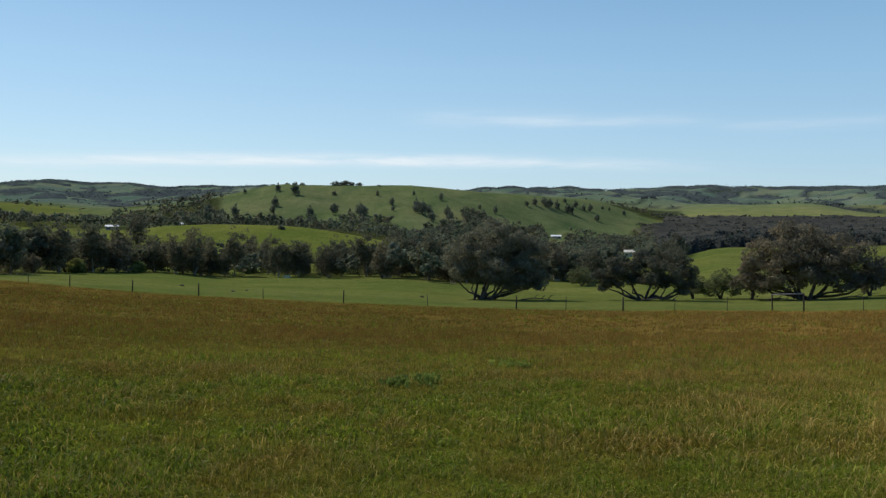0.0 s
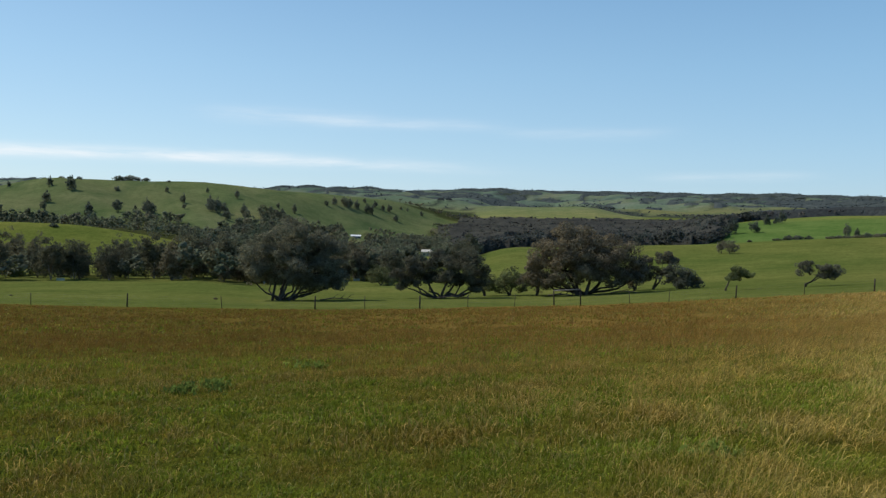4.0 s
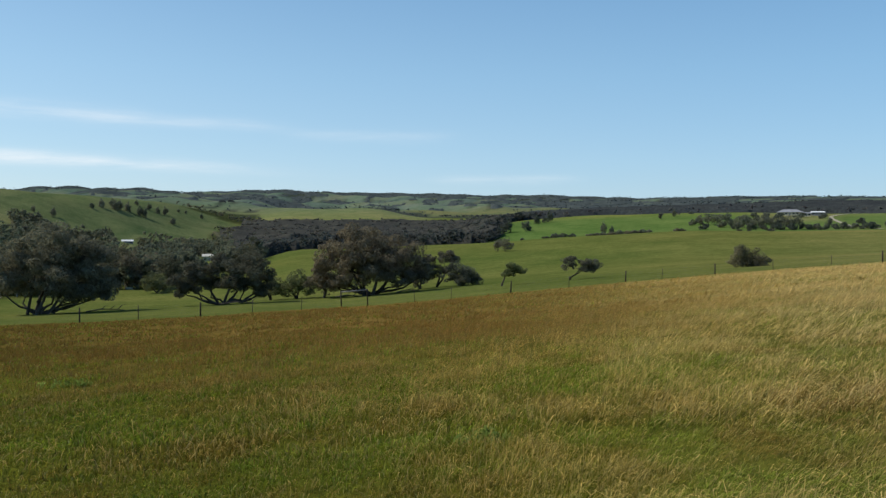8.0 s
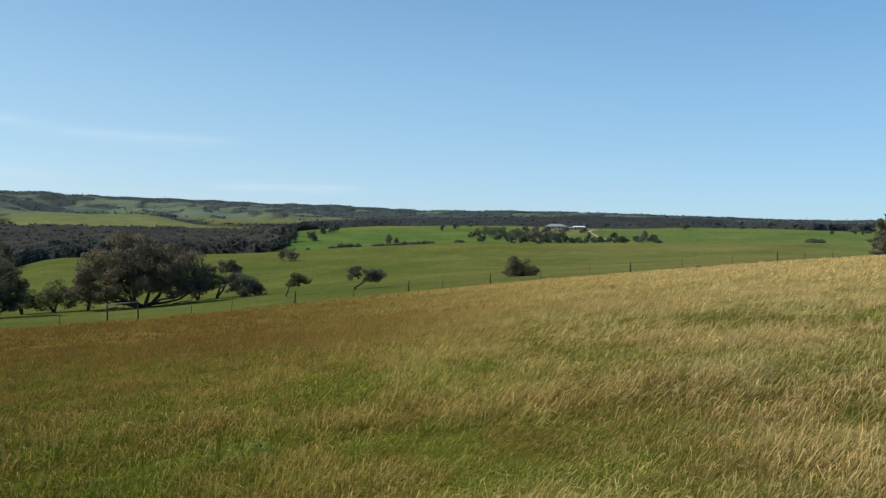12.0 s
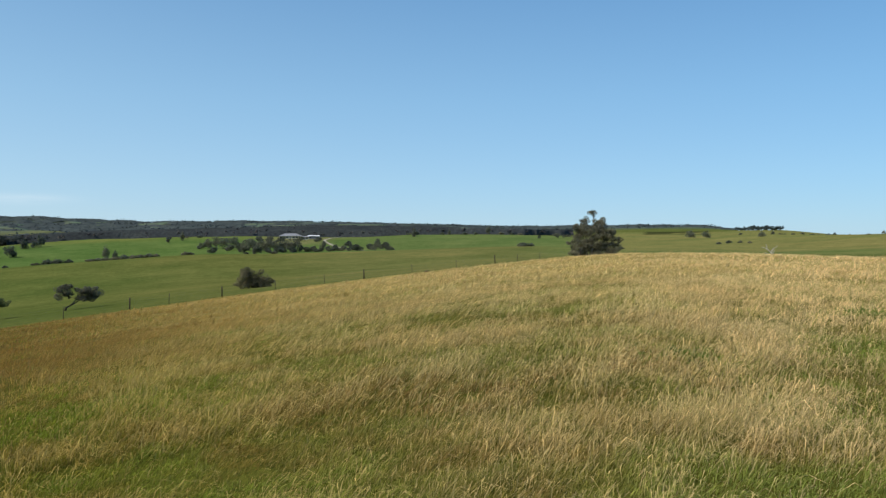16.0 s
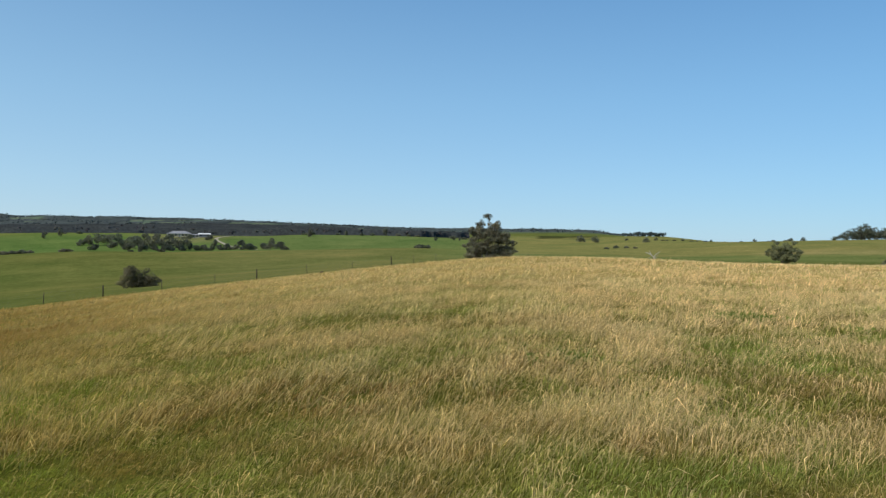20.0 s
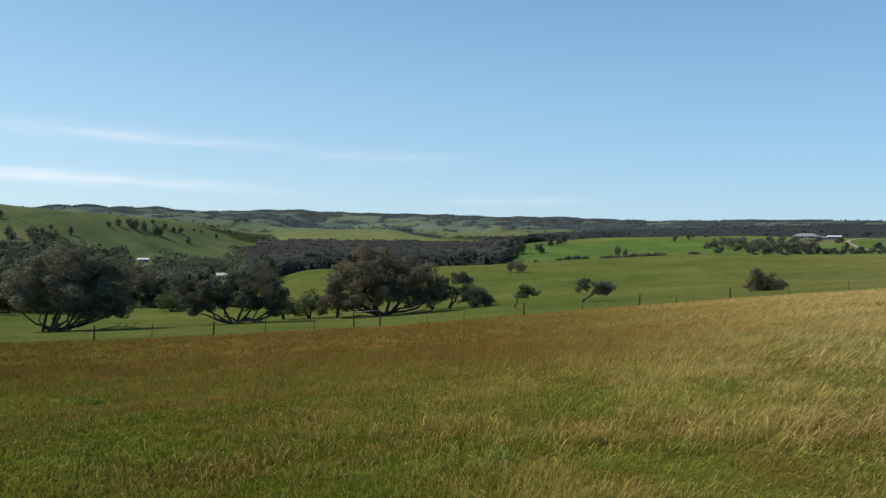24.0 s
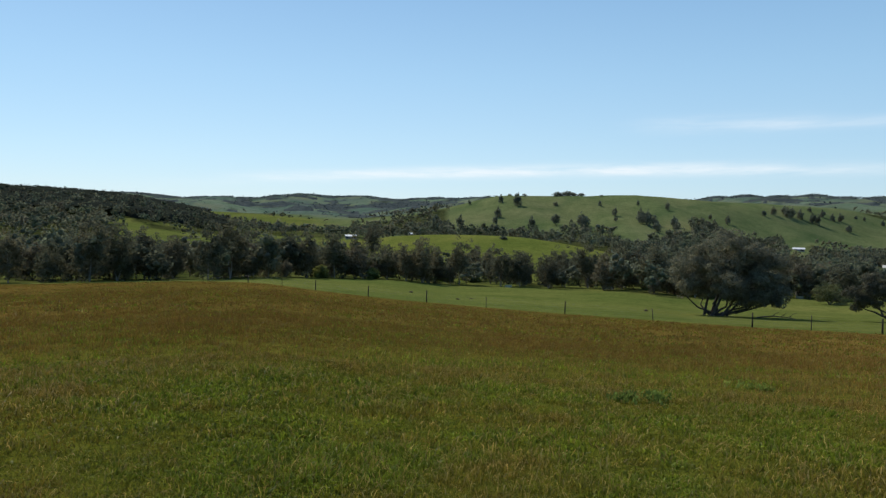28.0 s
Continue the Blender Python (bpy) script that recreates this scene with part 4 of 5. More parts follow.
def big_trees():
    face = lambda head: -radians(head)
    gum_tree("gum_tree", 11, 11.3, 14.2, 2.0, 5, 60, 44000, 0.145, LEAF_DARK, at(4.15, 105), "dense dark gum tree with several spreading stems", turn=face(4.15), sprawl=7, spread_feet=0.3, foot=-1.6, grain=1.15,
             heads=((-0.6, 0, 8.2, 4.1, 3.7, 3.1), (-4.2, 0.3, 6.4, 2.9, 2.9, 2.8), (3.6, -0.3, 6.9, 3.2, 3.0, 2.8), (-5.2, -0.5, 3.9, 2.0, 2.1, 1.9), (5.2, 0.2, 4.1, 2.2, 2.3, 2.1),
                    (0.5, -2.4, 5.2, 3.4, 2.3, 2.9), (1.5, 2.2, 5.4, 3.6, 2.5, 3.0), (6.1, 0, 2.2, 1.2, 1.3, 0.8), (2.6, -1, 2.8, 2.8, 2.3, 1.2), (-2.6, 0.6, 3.3, 2.0, 2.0, 1.0)))
    gum_tree("gum_tree", 12, 7.5, 14.0, 1.5, 3, 52, 30000, 0.135, LEAF_BROWN, at(15.2, 108), "low wide gum tree with sprawling grey limbs", turn=face(15.2), sprawl=8, spread_feet=0.2, grain=0.95, trunk_r=0.22,
             heads=((3.4, 0, 5.2, 3.1, 2.7, 2.2), (0, 0.5, 5.0, 2.3, 2.3, 1.8), (-3.6, 0, 4.2, 2.4, 2.3, 1.6), (-5.7, 0, 3.2, 1.4, 1.5, 1.1), (6.0, 0.3, 4.1, 1.2, 1.4, 1.5), (5.2, -0.5, 2.9, 1.4, 1.4, 0.8),
                    (0.8, -1.2, 3.4, 2.0, 1.8, 1.1), (-1.8, 0.8, 3.0, 1.5, 1.6, 0.9), (-4.4, -0.6, 2.4, 1.4, 1.4, 0.8), (3.4, -1.0, 2.8, 1.8, 1.5, 0.9), (6.4, 0, 2.6, 0.9, 1.0, 0.9), (-5.6, 0.2, 2.0, 1.1, 1.2, 0.7), (5.2, -0.4, 1.8, 1.2, 1.1, 0.6)))
    gum_tree("gum_tree", 29, 4.8, 7.6, 0.7, 2, 30, 7000, 0.13, LEAF_OLIVE, at(10.65, 182), "pale olive spreading tree at the wood's edge", turn=face(10.6), grain=0.65)
    gum_tree("gum_tree", 13, 4.4, 6.0, 0.9, 2, 24, 7000, 0.11, LEAF_OLIVE, at(20.6, 116), "small spreading gum tree in the pasture", turn=face(20.6), grain=0.55)
    gum_tree("gum_tree", 25, 3.7, 4.6, 0.8, 2, 20, 4600, 0.11, LEAF_OLIVE, at(18.7, 116), "small ragged gum tree in the pasture", turn=face(18.7), grain=0.5)
    gum_tree("gum_tree", 26, 5.0, 5.6, 0.8, 2, 25, 7000, 0.11, LEAF_BROWN, at(22.7, 113), "small gum tree crowding a large one", turn=face(22.7), grain=0.55)
    gum_tree("gum_tree", 14, 10.7, 17.0, 1.9, 4, 84, 52000, 0.145, LEAF_BROWN, at(26.2, 109), "large domed gum tree with brownish crown", turn=face(26), sprawl=6, spread_feet=0.25, grain=1.15, trunk_r=0.26,
             heads=((-1.4, 0, 7.2, 4.1, 3.7, 3.3), (-5.4, 0.3, 5.2, 2.7, 2.6, 2.4), (-6.7, 0, 3.2, 1.4, 1.6, 1.4), (4.6, 0.2, 6.2, 2.9, 2.8, 2.6), (7.2, 0, 4.6, 1.7, 1.8, 1.7), (-2.6, -2.3, 4.4, 2.7, 2.1, 2.1),
                    (1.5, -2.4, 4.8, 2.8, 2.1, 2.1), (0.5, 2.5, 5.6, 3.5, 2.4, 2.7), (5.8, -0.5, 2.9, 1.8, 1.6, 0.9), (-4.6, -1, 2.4, 1.8, 1.6, 1.1), (-1.0, -1.5, 2.8, 2.0, 1.6, 1.0), (3.0, -1.4, 3.0, 1.9, 1.6, 1.0), (-7.4, 0.3, 2.0, 1.0, 1.2, 0.9), (-3.2, -1.8, 1.9, 1.5, 1.3, 0.8), (4.6, -1.2, 2.0, 1.5, 1.3, 0.7), (7.4, 0.2, 2.6, 1.2, 1.2, 0.9)))
    gum_tree("gum_tree", 15, 4.6, 4.8, 1.0, 2, 20, 6500, 0.11, LEAF_BROWN, at(30.0, 117), "small gum tree beside the large domed one", turn=face(30.0), grain=0.55)
    gum_tree("gum_tree", 27, 6.0, 5.6, 1.6, 2, 14, 8500, 0.11, LEAF_BROWN, at(31.5, 118), "leaning gum tree with a tufted top", turn=face(31.5), grain=0.55, foot=-0.4,
             heads=((-1.8, 0, 4.0, 1.3, 1.3, 1.2), (1.0, 0, 4.9, 1.5, 1.3, 1.0), (2.2, 0, 4.5, 0.9, 0.9, 0.6), (-0.5, 0, 2.6, 1.4, 1.3, 1.0), (1.3, 0, 2.7, 0.9, 0.9, 0.7)))
    gum_tree("gum_tree", 16, 3.9, 5.8, 0.4, 2, 18, 8500, 0.11, LEAF_DARK, at(33.2, 114), "low dark bushy gum tree", turn=face(33.2), skirt=0.9, grain=0.6,
             heads=((-0.8, 0, 2.4, 1.7, 1.5, 1.5), (1.0, 0, 2.0, 1.5, 1.4, 1.3), (2.3, 0, 1.2, 1.1, 1.0, 0.8), (-2.0, 0, 1.6, 1.0, 1.0, 0.9), (0.2, -0.6, 1.0, 1.8, 1.3, 0.8)))
    gum_tree("gum_tree", 17, 3.2, 3.8, 1.2, 1, 11, 3600, 0.10, LEAF_OLIVE, at(36.35, 100), "small windswept tree on a leaning trunk", turn=face(36.4), trunk_r=0.15, grain=0.4,
             heads=((1.4, 0, 2.2, 1.1, 1.0, 0.75), (2.5, 0, 2.3, 0.85, 0.8, 0.5), (0.6, 0, 1.7, 0.75, 0.7, 0.55), (1.1, 0, 2.85, 0.7, 0.7, 0.35)))
    gum_tree("gum_tree", 18, 3.2, 4.6, 0.9, 2, 9, 5200, 0.10, LEAF_DARK, at(42.3, 100), "small tree with two leafy heads behind the fence", turn=face(42.3), trunk_r=0.09, foot=-1.4, grain=0.42,
             heads=((-1.7, 0, 2.0, 0.95, 0.9, 0.85), (-1.2, 0, 2.7, 0.65, 0.7, 0.45), (0.8, 0, 1.5, 1.2, 1.0, 0.65), (1.6, 0, 2.1, 1.0, 0.9, 0.7), (0.6, 0, 2.4, 0.9, 0.9, 0.5)))
    gum_tree("shrub", 19, 3.0, 4.9, 0.2, 4, 44, 8000, 0.10, LEAF_BELT, at(54.1, 106), "ragged brownish olive shrub behind the fence", "shrub", turn=face(54.2), trunk_r=0.08, grain=0.5,
             heads=((-1.0, 0, 1.8, 1.1, 1.1, 1.1), (0.4, 0, 1.6, 1.3, 1.2, 1.1), (1.6, 0, 1.1, 1.0, 1.0, 0.8), (-1.8, 0, 1.0, 0.7, 0.8, 0.7), (-0.9, 0, 2.5, 0.6, 0.7, 0.45), (2.3, 0, 0.6, 0.6, 0.7, 0.5), (-0.5, -0.3, 0.7, 1.5, 1.1, 0.7), (1.0, -0.2, 0.6, 1.3, 1.0, 0.6)))
    gum_tree("gum_tree", 20, 9.8, 10.6, 0.5, 3, 60, 26000, 0.14, LEAF_CREST, at(79.75, 150, 0.3), "dense gum tree on the crest with a stray top tuft", turn=face(79.6), bark=PALE_BARK, grain=0.75, trunk_r=0.25,
             heads=((-2.4, 0, 3.6, 1.7, 1.9, 2.1), (0.6, -0.5, 4.2, 2.6, 2.4, 2.8), (4.2, 0, 3.4, 1.8, 2.0, 2.1), (2.8, 0, 5.6, 1.8, 2.0, 1.6), (-1.3, 0, 6.4, 1.6, 1.9, 1.5), (1.6, 0, 6.9, 1.7, 1.9, 1.4), (-1.1, 0, 8.2, 1.0, 1.0, 0.6),
                    (2.0, 0, 8.0, 1.1, 1.1, 0.6), (3.9, 0, 5.9, 1.1, 1.3, 0.9), (-2.6, 0, 6.7, 0.9, 1.1, 0.9), (0.5, 0, 9.75, 0.95, 0.6, 0.3), (0.7, 0, 9.0, 0.35, 0.3, 0.25), (-4.0, 0, 3.6, 0.7, 0.7, 0.5), (5.4, 0, 4.5, 0.7, 0.8, 0.8), (-2.4, 0, 1.7, 1.6, 1.7, 1.3), (2.2, 0, 1.7, 3.0, 2.0, 1.5)))
    gum_tree("gum_tree", 21, 5.4, 6.4, 0.9, 2, 40, 8000, 0.14, LEAF_GREY, at(101.2, 160, 0.3), "grey-green rounded gum tree with a pale trunk", turn=face(100.6), bark=PALE_BARK, grain=0.6,
             heads=((-1.6, 0, 2.9, 1.6, 1.6, 1.4), (1.4, 0, 2.8, 1.7, 1.6, 1.5), (0, 0, 3.7, 1.5, 1.5, 1.1), (-1.4, 0, 4.8, 0.6, 0.7, 0.45), (1.7, 0, 5.0, 0.6, 0.7, 0.5), (0.2, -0.5, 1.6, 1.7, 1.4, 0.9)))
    gum_tree("gum_tree", 22, 10.0, 12.0, 1.6, 2, 70, 14000, 0.16, LEAF_GREY, at(112.1, 190, 0.3), "tall open gum tree in the far paddock", turn=face(112), sprawl=3, grain=0.8, trunk_r=0.24,
             heads=((0.8, 0, 8.0, 1.9, 2.0, 1.2), (2.3, 0, 7.0, 1.3, 1.4, 0.9), (-1.0, 0, 6.6, 1.4, 1.5, 1.0), (-0.4, 0, 4.8, 2.0, 2.0, 1.4), (-3.2, 0, 3.6, 1.8, 1.8, 1.2), (-4.9, 0, 2.6, 1.2, 1.3, 0.8), (1.6, 0, 4.2, 1.5, 1.5, 1.2), (2.6, 0, 2.6, 1.3, 1.3, 0.9), (-1.6, 0, 2.6, 1.3, 1.3, 0.8)))
    gum_tree("gum_tree", 23, 5.0, 10.8, 1.0, 3, 60, 8500, 0.16, LEAF_GREY, at(114.15, 192, 0.3), "low spreading gum tree beside a taller one", turn=face(114), grain=0.7,
             heads=((-3.4, 0, 2.5, 1.8, 1.7, 1.5), (-0.5, 0, 3.4, 1.7, 1.6, 1.1), (1.8, 0, 2.7, 1.6, 1.6, 1.0), (4.2, 0, 2.9, 1.2, 1.2, 0.8), (0, 0, 4.5, 0.8, 0.8, 0.4), (3.4, 0, 1.7, 1.3, 1.2, 0.6)))
    gum_tree("gum_tree", 28, 6.6, 10.0, 1.6, 1, 24, 4200, 0.22, LEAF_GREY, at(109.2, 326, 0.3), "round gum tree casting shade on the slope", turn=face(109), grain=0.9)
    for i, (h, d, t, w) in enumerate(((107.6, 180, 2.1, 4.4), (108.8, 180, 2.9, 3.8), (55.6, 330, 1.6, 3.5), (49.3, 330, 1.5, 4.5), (63.3, 415, 4.2, 9), (64.4, 410, 2.6, 5),
                                      (74.7, 320, 1.8, 8), (82, 330, 1.2, 3), (36.0, 254, 4.4, 3.8), (36.6, 250, 5.0, 5.6))):
        gum_tree("shrub" if t < 3.9 else "gum_tree", 40 + i, t, w, t * (0.15 if t < 3.9 else 0.38), 2, 25, 1800, 0.18, LEAF_DARK, at(h, d, 0.3), "small dark pasture shrub" if t < 3.9 else "small dark gum tree in green pasture",
                 "shrub" if t < 3.9 else "tree", trunk_r=0.1, limbs_apart=False)


big_trees()


def prototypes():
    """Six gum trees to be repeated along the wood's edge; the first of each kind stands at its own place."""
    out = []
    spec = ((12.5, 8.5, 2.6, 2, LEAF_BELT), (11.0, 9.0, 2.0, 2, LEAF_BELT), (13.5, 8.0, 3.4, 1, LEAF_BELT), (9.5, 7.5, 1.2, 3, LEAF_BROWN), (12.0, 7.5, 2.4, 2, LEAF_BELT), (4.5, 5.5, 0.3, 3, LEAF_UNDER),
            (10.5, 8.0, 1.2, 1, LEAF_HILL), (13.0, 7.5, 1.8, 1, LEAF_HILL), (9.0, 9.5, 0.8, 2, LEAF_HILL),
            (9.5, 13.0, 1.6, 2, LEAF_COPSE), (7.0, 13.0, 0.8, 3, LEAF_COPSE))
    for i, (t, w, low, st, mat) in enumerate(spec):
        count, leaf = (4400, 0.25) if i < 6 else (1300, 0.48)
        out.append(gum_tree("gum_tree", 60 + i, t, w, low, st, 35, count, leaf, mat, Vector((0, 0, 0)), "gum tree in the belt along the pasture", group="gum trees along the pasture", limbs_apart=False, trunk_r=0.17, grain=0.8 if i < 6 else 1.1, bark=PALE_BARK if i in (0, 2, 4) else BARK))
    return out


def stand(ob, used, where, size, turn, label=""):
    """Puts a prototype at a place: the first time itself, later a copy."""
    m = Matrix.LocRotScale(where, Euler((0, 0, turn)), None)
    if ob.name in used:
        ob = copy_thing(ob, m)
    else:
        used.add(ob.name)
    ob.matrix_basis = m @ Matrix.Diagonal((size, size, size, 1))
    if label:
        ob["label"] = label
    return ob


def belt_trees():
    rng = np.random.default_rng(8)
    kinds, used = prototypes(), set()
    spots = []
    tries = 0
    while len(spots) < 125 and tries < 20000:
        tries += 1
        h = rng.uniform(-56, 18)
        e = float(wood_edge(h))
        d = e + 1 + 50 * rng.random() ** 1.6
        p = (d * math.sin(radians(h)), d * math.cos(radians(h)))
        if abs(h - 14.2) < 1.6 or any((p[0] - q[0]) ** 2 + (p[1] - q[1]) ** 2 < 20 for q in spots):
            continue
        spots.append(p)
        k = int(rng.choice(6, p=(0.18, 0.2, 0.17, 0.15, 0.18, 0.12)))
        s = rng.uniform(0.72, 1.05) * (0.85 if h < -33 else 1.0)
        stand(kinds[k], used, at(h, d, 0.1), s, rng.uniform(0, 6.28))
    for h, d, k, s in ((-7.4, 262, 2, 0.9), (-22.4, 335, 0, 1.25), (-23.2, 300, 1, 0.9), (-3.5, 255, 0, 1.15), (-2.2, 250, 4, 1.0), (-4.6, 240, 1, 0.9)):
        stand(kinds[k], used, at(h, d, 0.1), s, rng.uniform(0, 6.28), "tall gum tree beside the green knoll")
    # low growth closing the gaps in the belt
    low = np.random.default_rng(28)
    for k in range(46):
        h = low.uniform(-50, 4)
        d = float(wood_edge(h)) + low.uniform(4, 30)
        stand(kinds[int(low.choice((1, 3, 3, 4)))], used, at(h, d, -0.2), low.uniform(0.42, 0.68), low.uniform(0, 6.28), "low bushy gum sapling among the taller belt trees")
    # hillside trees
    for h, d, s in HILL_TREES + RIDGE_TREES:
        crest = d > 860 and h < -4
        stand(kinds[10 if crest else 6 + int(rng.integers(3))], used, at(h, d, 1.5 if crest else 0.2), s * (1.15 if crest else 1.12 if h < 2 else 0.95) * rng.uniform(0.85, 1.1), rng.uniform(0, 6.28), "low broad tree on the hill's crest" if crest else "lone gum tree on the grassy hillside")
    for h, d, s in FIELD_TREES + SKYLINE_TREES:
        k = 9 + int(rng.integers(2)) if h > 84 else 6 + int(rng.integers(3))
        stand(kinds[k], used, at(h, d, 0.2), s * (0.82 if h > 100 else 1.12) * rng.uniform(0.85, 1.15), rng.uniform(0, 6.28), "broad gum tree on the far crest" if h > 103 else "dark gum tree among green fields")


HILL_TREES = ((-12.6, 798, 0.85), (-11.3, 770, 1.1), (-12.8, 730, 1.0), (-13.0, 684, 0.65), (-8.4, 800, 0.6), (-17.9, 690, 1.25), (-16.6, 689, 1.0), (-15.7, 699, 1.2), (-17.3, 694, 0.9),
              (-10.2, 682, 1.0), (-8.4, 670, 0.85), (-6.5, 676, 1.0), (-6.2, 668, 1.1), (-6.3, 690, 0.9), (-5.1, 777, 0.5), (-4.0, 721, 0.75), (-3.9, 689, 0.45), (-2.3, 795, 0.45),
              (-2.1, 705, 0.9), (-1.9, 684, 1.15), (-1.2, 700, 1.0), (-0.9, 652, 0.8), (-0.2, 769, 0.75), (0.3, 690, 0.95), (0.5, 672, 0.8), (-7.2, 700, 0.35), (-1.6, 675, 0.9))
# along the hill's tail and on its crest
RIDGE_TREES = ((2.8, 788, 0.6), (3.1, 768, 0.65), (4.0, 792, 1.0), (3.2, 735, 0.8), (3.4, 742, 0.6), (6.4, 905, 0.7), (7.0, 926, 1.0), (7.7, 950, 1.1), (7.9, 938, 1.3), (8.2, 945, 1.2), (8.7, 954, 1.1), (9.3, 1015, 0.8), (9.5, 955, 1.2), (9.8, 952, 1.2),
               (10.1, 1005, 1.0), (10.7, 998, 1.0), (11.2, 1006, 1.1), (11.7, 962, 1.0), (12.1, 1060, 0.6), (12.6, 1070, 0.6), (13.7, 1084, 0.9), (-8.3, 868, 0.75), (-7.9, 870, 0.7), (-7.5, 872, 0.8), (-7.1, 872, 0.7), (-6.5, 872, 0.75),
               (-11.9, 895, 0.5), (-11.4, 895, 0.5), (-10.8, 895, 0.55), (-5.0, 880, 0.4), (-15.0, 850, 0.5))
FIELD_TREES = ((36.4, 492, 0.6), (36.8, 495, 0.7), (38.2, 497, 0.62), (39.0, 548, 0.6), (39.6, 555, 0.5), (40.0, 561, 0.6), (44.0, 449, 0.5), (44.6, 449, 0.4),
               (48.1, 559, 0.4), (49.1, 577, 0.4), (87.0, 605, 0.5), (88.1, 594, 0.5), (90.4, 592, 0.25), (91.8, 520, 0.4), (75.9, 545, 0.28), (77.3, 558, 0.26),
               (66.3, 600, 0.6), (77.75, 552, 0.27), (72.0, 640, 0.5), (69.0, 640, 0.45))
SKYLINE_TREES = ((104.4, 450, 0.5), (104.9, 452, 0.5), (105.4, 450, 0.75), (105.8, 455, 0.85), (106.1, 450, 1.0), (106.4, 452, 0.9), (106.9, 455, 0.75), (107.3, 452, 0.85), (107.7, 450, 1.0), (107.9, 456, 0.8), (108.3, 452, 0.6),
                 (108.9, 450, 0.7), (109.3, 455, 0.72), (109.7, 450, 0.75), (110.0, 455, 0.8), (110.4, 450, 0.95), (110.7, 455, 0.85), (111.1, 450, 0.8), (111.5, 452, 0.85), (111.9, 455, 0.9), (114.3, 450, 0.8), (114.7, 452, 0.65), (115.1, 450, 0.5),
                 (116.7, 450, 0.8), (117.2, 450, 0.7), (102.4, 452, 0.35), (101.6, 465, 0.35), (92.5, 560, 0.22), (94.4, 560, 0.2), (96.4, 540, 0.16), (99.3, 470, 0.2))
belt_trees()


CLUMP = bmesh.new()
bmesh.ops.create_icosphere(CLUMP, subdivisions=1, radius=1.0)
CLUMP_V = np.array([v.co[:] for v in CLUMP.verts])
CLUMP_F = np.array([[v.index for v in f.verts] for f in CLUMP.faces])
CLUMP.free()


def far_wood(name, seed, h0, h1, d0, d1, tries, tall, wide, lobes, cards, card, mat, label, crest=False, even=0.6):
    """Woodland too far and dense to count: crowns of several leafy clumps, fringed with sprays."""
    rng = np.random.default_rng(seed)
    h = rng.uniform(h0, h1, tries)
    d = np.sqrt(rng.uniform(d0 * d0, d1 * d1, tries))
    x, y = d * np.sin(np.radians(h)), d * np.cos(np.radians(h))
    if crest:
        d = skyline(h) * rng.uniform(0.965, 1.02, tries)
        x, y = d * np.sin(np.radians(h)), d * np.cos(np.radians(h))
        keep = (d > np.where(h > 84, 700, 1300)) & (rng.random(tries) < np.where(lumps(x, y, 190, 6) > np.where(h > 46, 0.45, 0.32), 1.0, 0.3))
    else:
        keep = rng.random(tries) < wooded(h, d)
    h, d, x, y = h[keep], d[keep], x[keep], y[keep]
    n = len(h)
    t = tall * rng.uniform(even, 1.15, n)
    w = wide * rng.uniform(0.7, 1.2, n)
    c = np.stack([x, y, height(h, d) + t * (0.3 if crest else 0.52)], 1)
    shade = (rng.uniform(0.9, 1.1, (n, 1)) if even > 0.8 else rng.uniform(0.72, 1.22, (n, 1))) * (1 + rng.normal(size=(n, 3)) * np.array([0.05, 0.03, 0.035]))
    size = np.stack([w / 2, w / 2, t * 0.46], 1)
    # clumps
    off = rng.normal(size=(n, lobes, 3))
    off /= np.linalg.norm(off, axis=2)[..., None]
    off[..., 2] = np.where(off[..., 2] < -0.5, -off[..., 2], off[..., 2])
    lc = c[:, None] + off * size[:, None] * rng.uniform(0.35, 0.8, (n, lobes, 1))
    ls = size[:, None] * rng.uniform(0.28, 0.52, (n, lobes, 1))
    core = 0.42 if cards > 40 else 0.55
    jit = 1 + rng.normal(size=(n, lobes, len(CLUMP_V), 1)) * 0.13
    v1 = (lc[:, :, None] + CLUMP_V[None, None] * jit * core * ls[:, :, None]).reshape(-1, 3)
    f1 = (np.arange(n * lobes)[:, None, None] * len(CLUMP_V) + CLUMP_F[None]).reshape(-1, 3)
    # sprays round the clumps
    k = rng.integers(0, lobes, (n, cards))
    u = rng.normal(size=(n, cards, 3))
    u /= np.linalg.norm(u, axis=2)[..., None]
    rows = np.arange(n)[:, None]
    pos = lc[rows, k] + u * ls[rows, k] * rng.uniform(0.72, 1.12, (n, cards, 1))
    nn = u * 0.4 + np.array([0, 0, 0.6]) + rng.normal(size=u.shape) * 0.4
    nn /= np.linalg.norm(nn, axis=2)[..., None]
    a = np.cross(nn, rng.normal(size=u.shape))
    a /= np.linalg.norm(a, axis=2)[..., None]
    b = np.cross(nn, a)
    s = card * (0.6 + 0.8 * rng.random((n, cards, 1)))
    v2 = np.stack([pos - a * s, pos + b * s * 0.7, pos + a * s, pos - b * s * 0.7], 2).reshape(-1, 3)
    q = len(v1) + np.arange(len(v2)).reshape(-1, 4)
    f = np.concatenate([f1, q[:, :3], q[:, [0, 2, 3]]])
    col = np.concatenate([np.repeat(shade, lobes * len(CLUMP_V), axis=0), np.repeat(shade, cards * 4, axis=0)])
    me = mesh_of(name, np.concatenate([v1, v2]), f, mat, col)
    me.polygons.foreach_set("use_smooth", np.arange(len(f)) < len(f1))
    tagged(new(name, me), label, "woodland", kind="stuff")


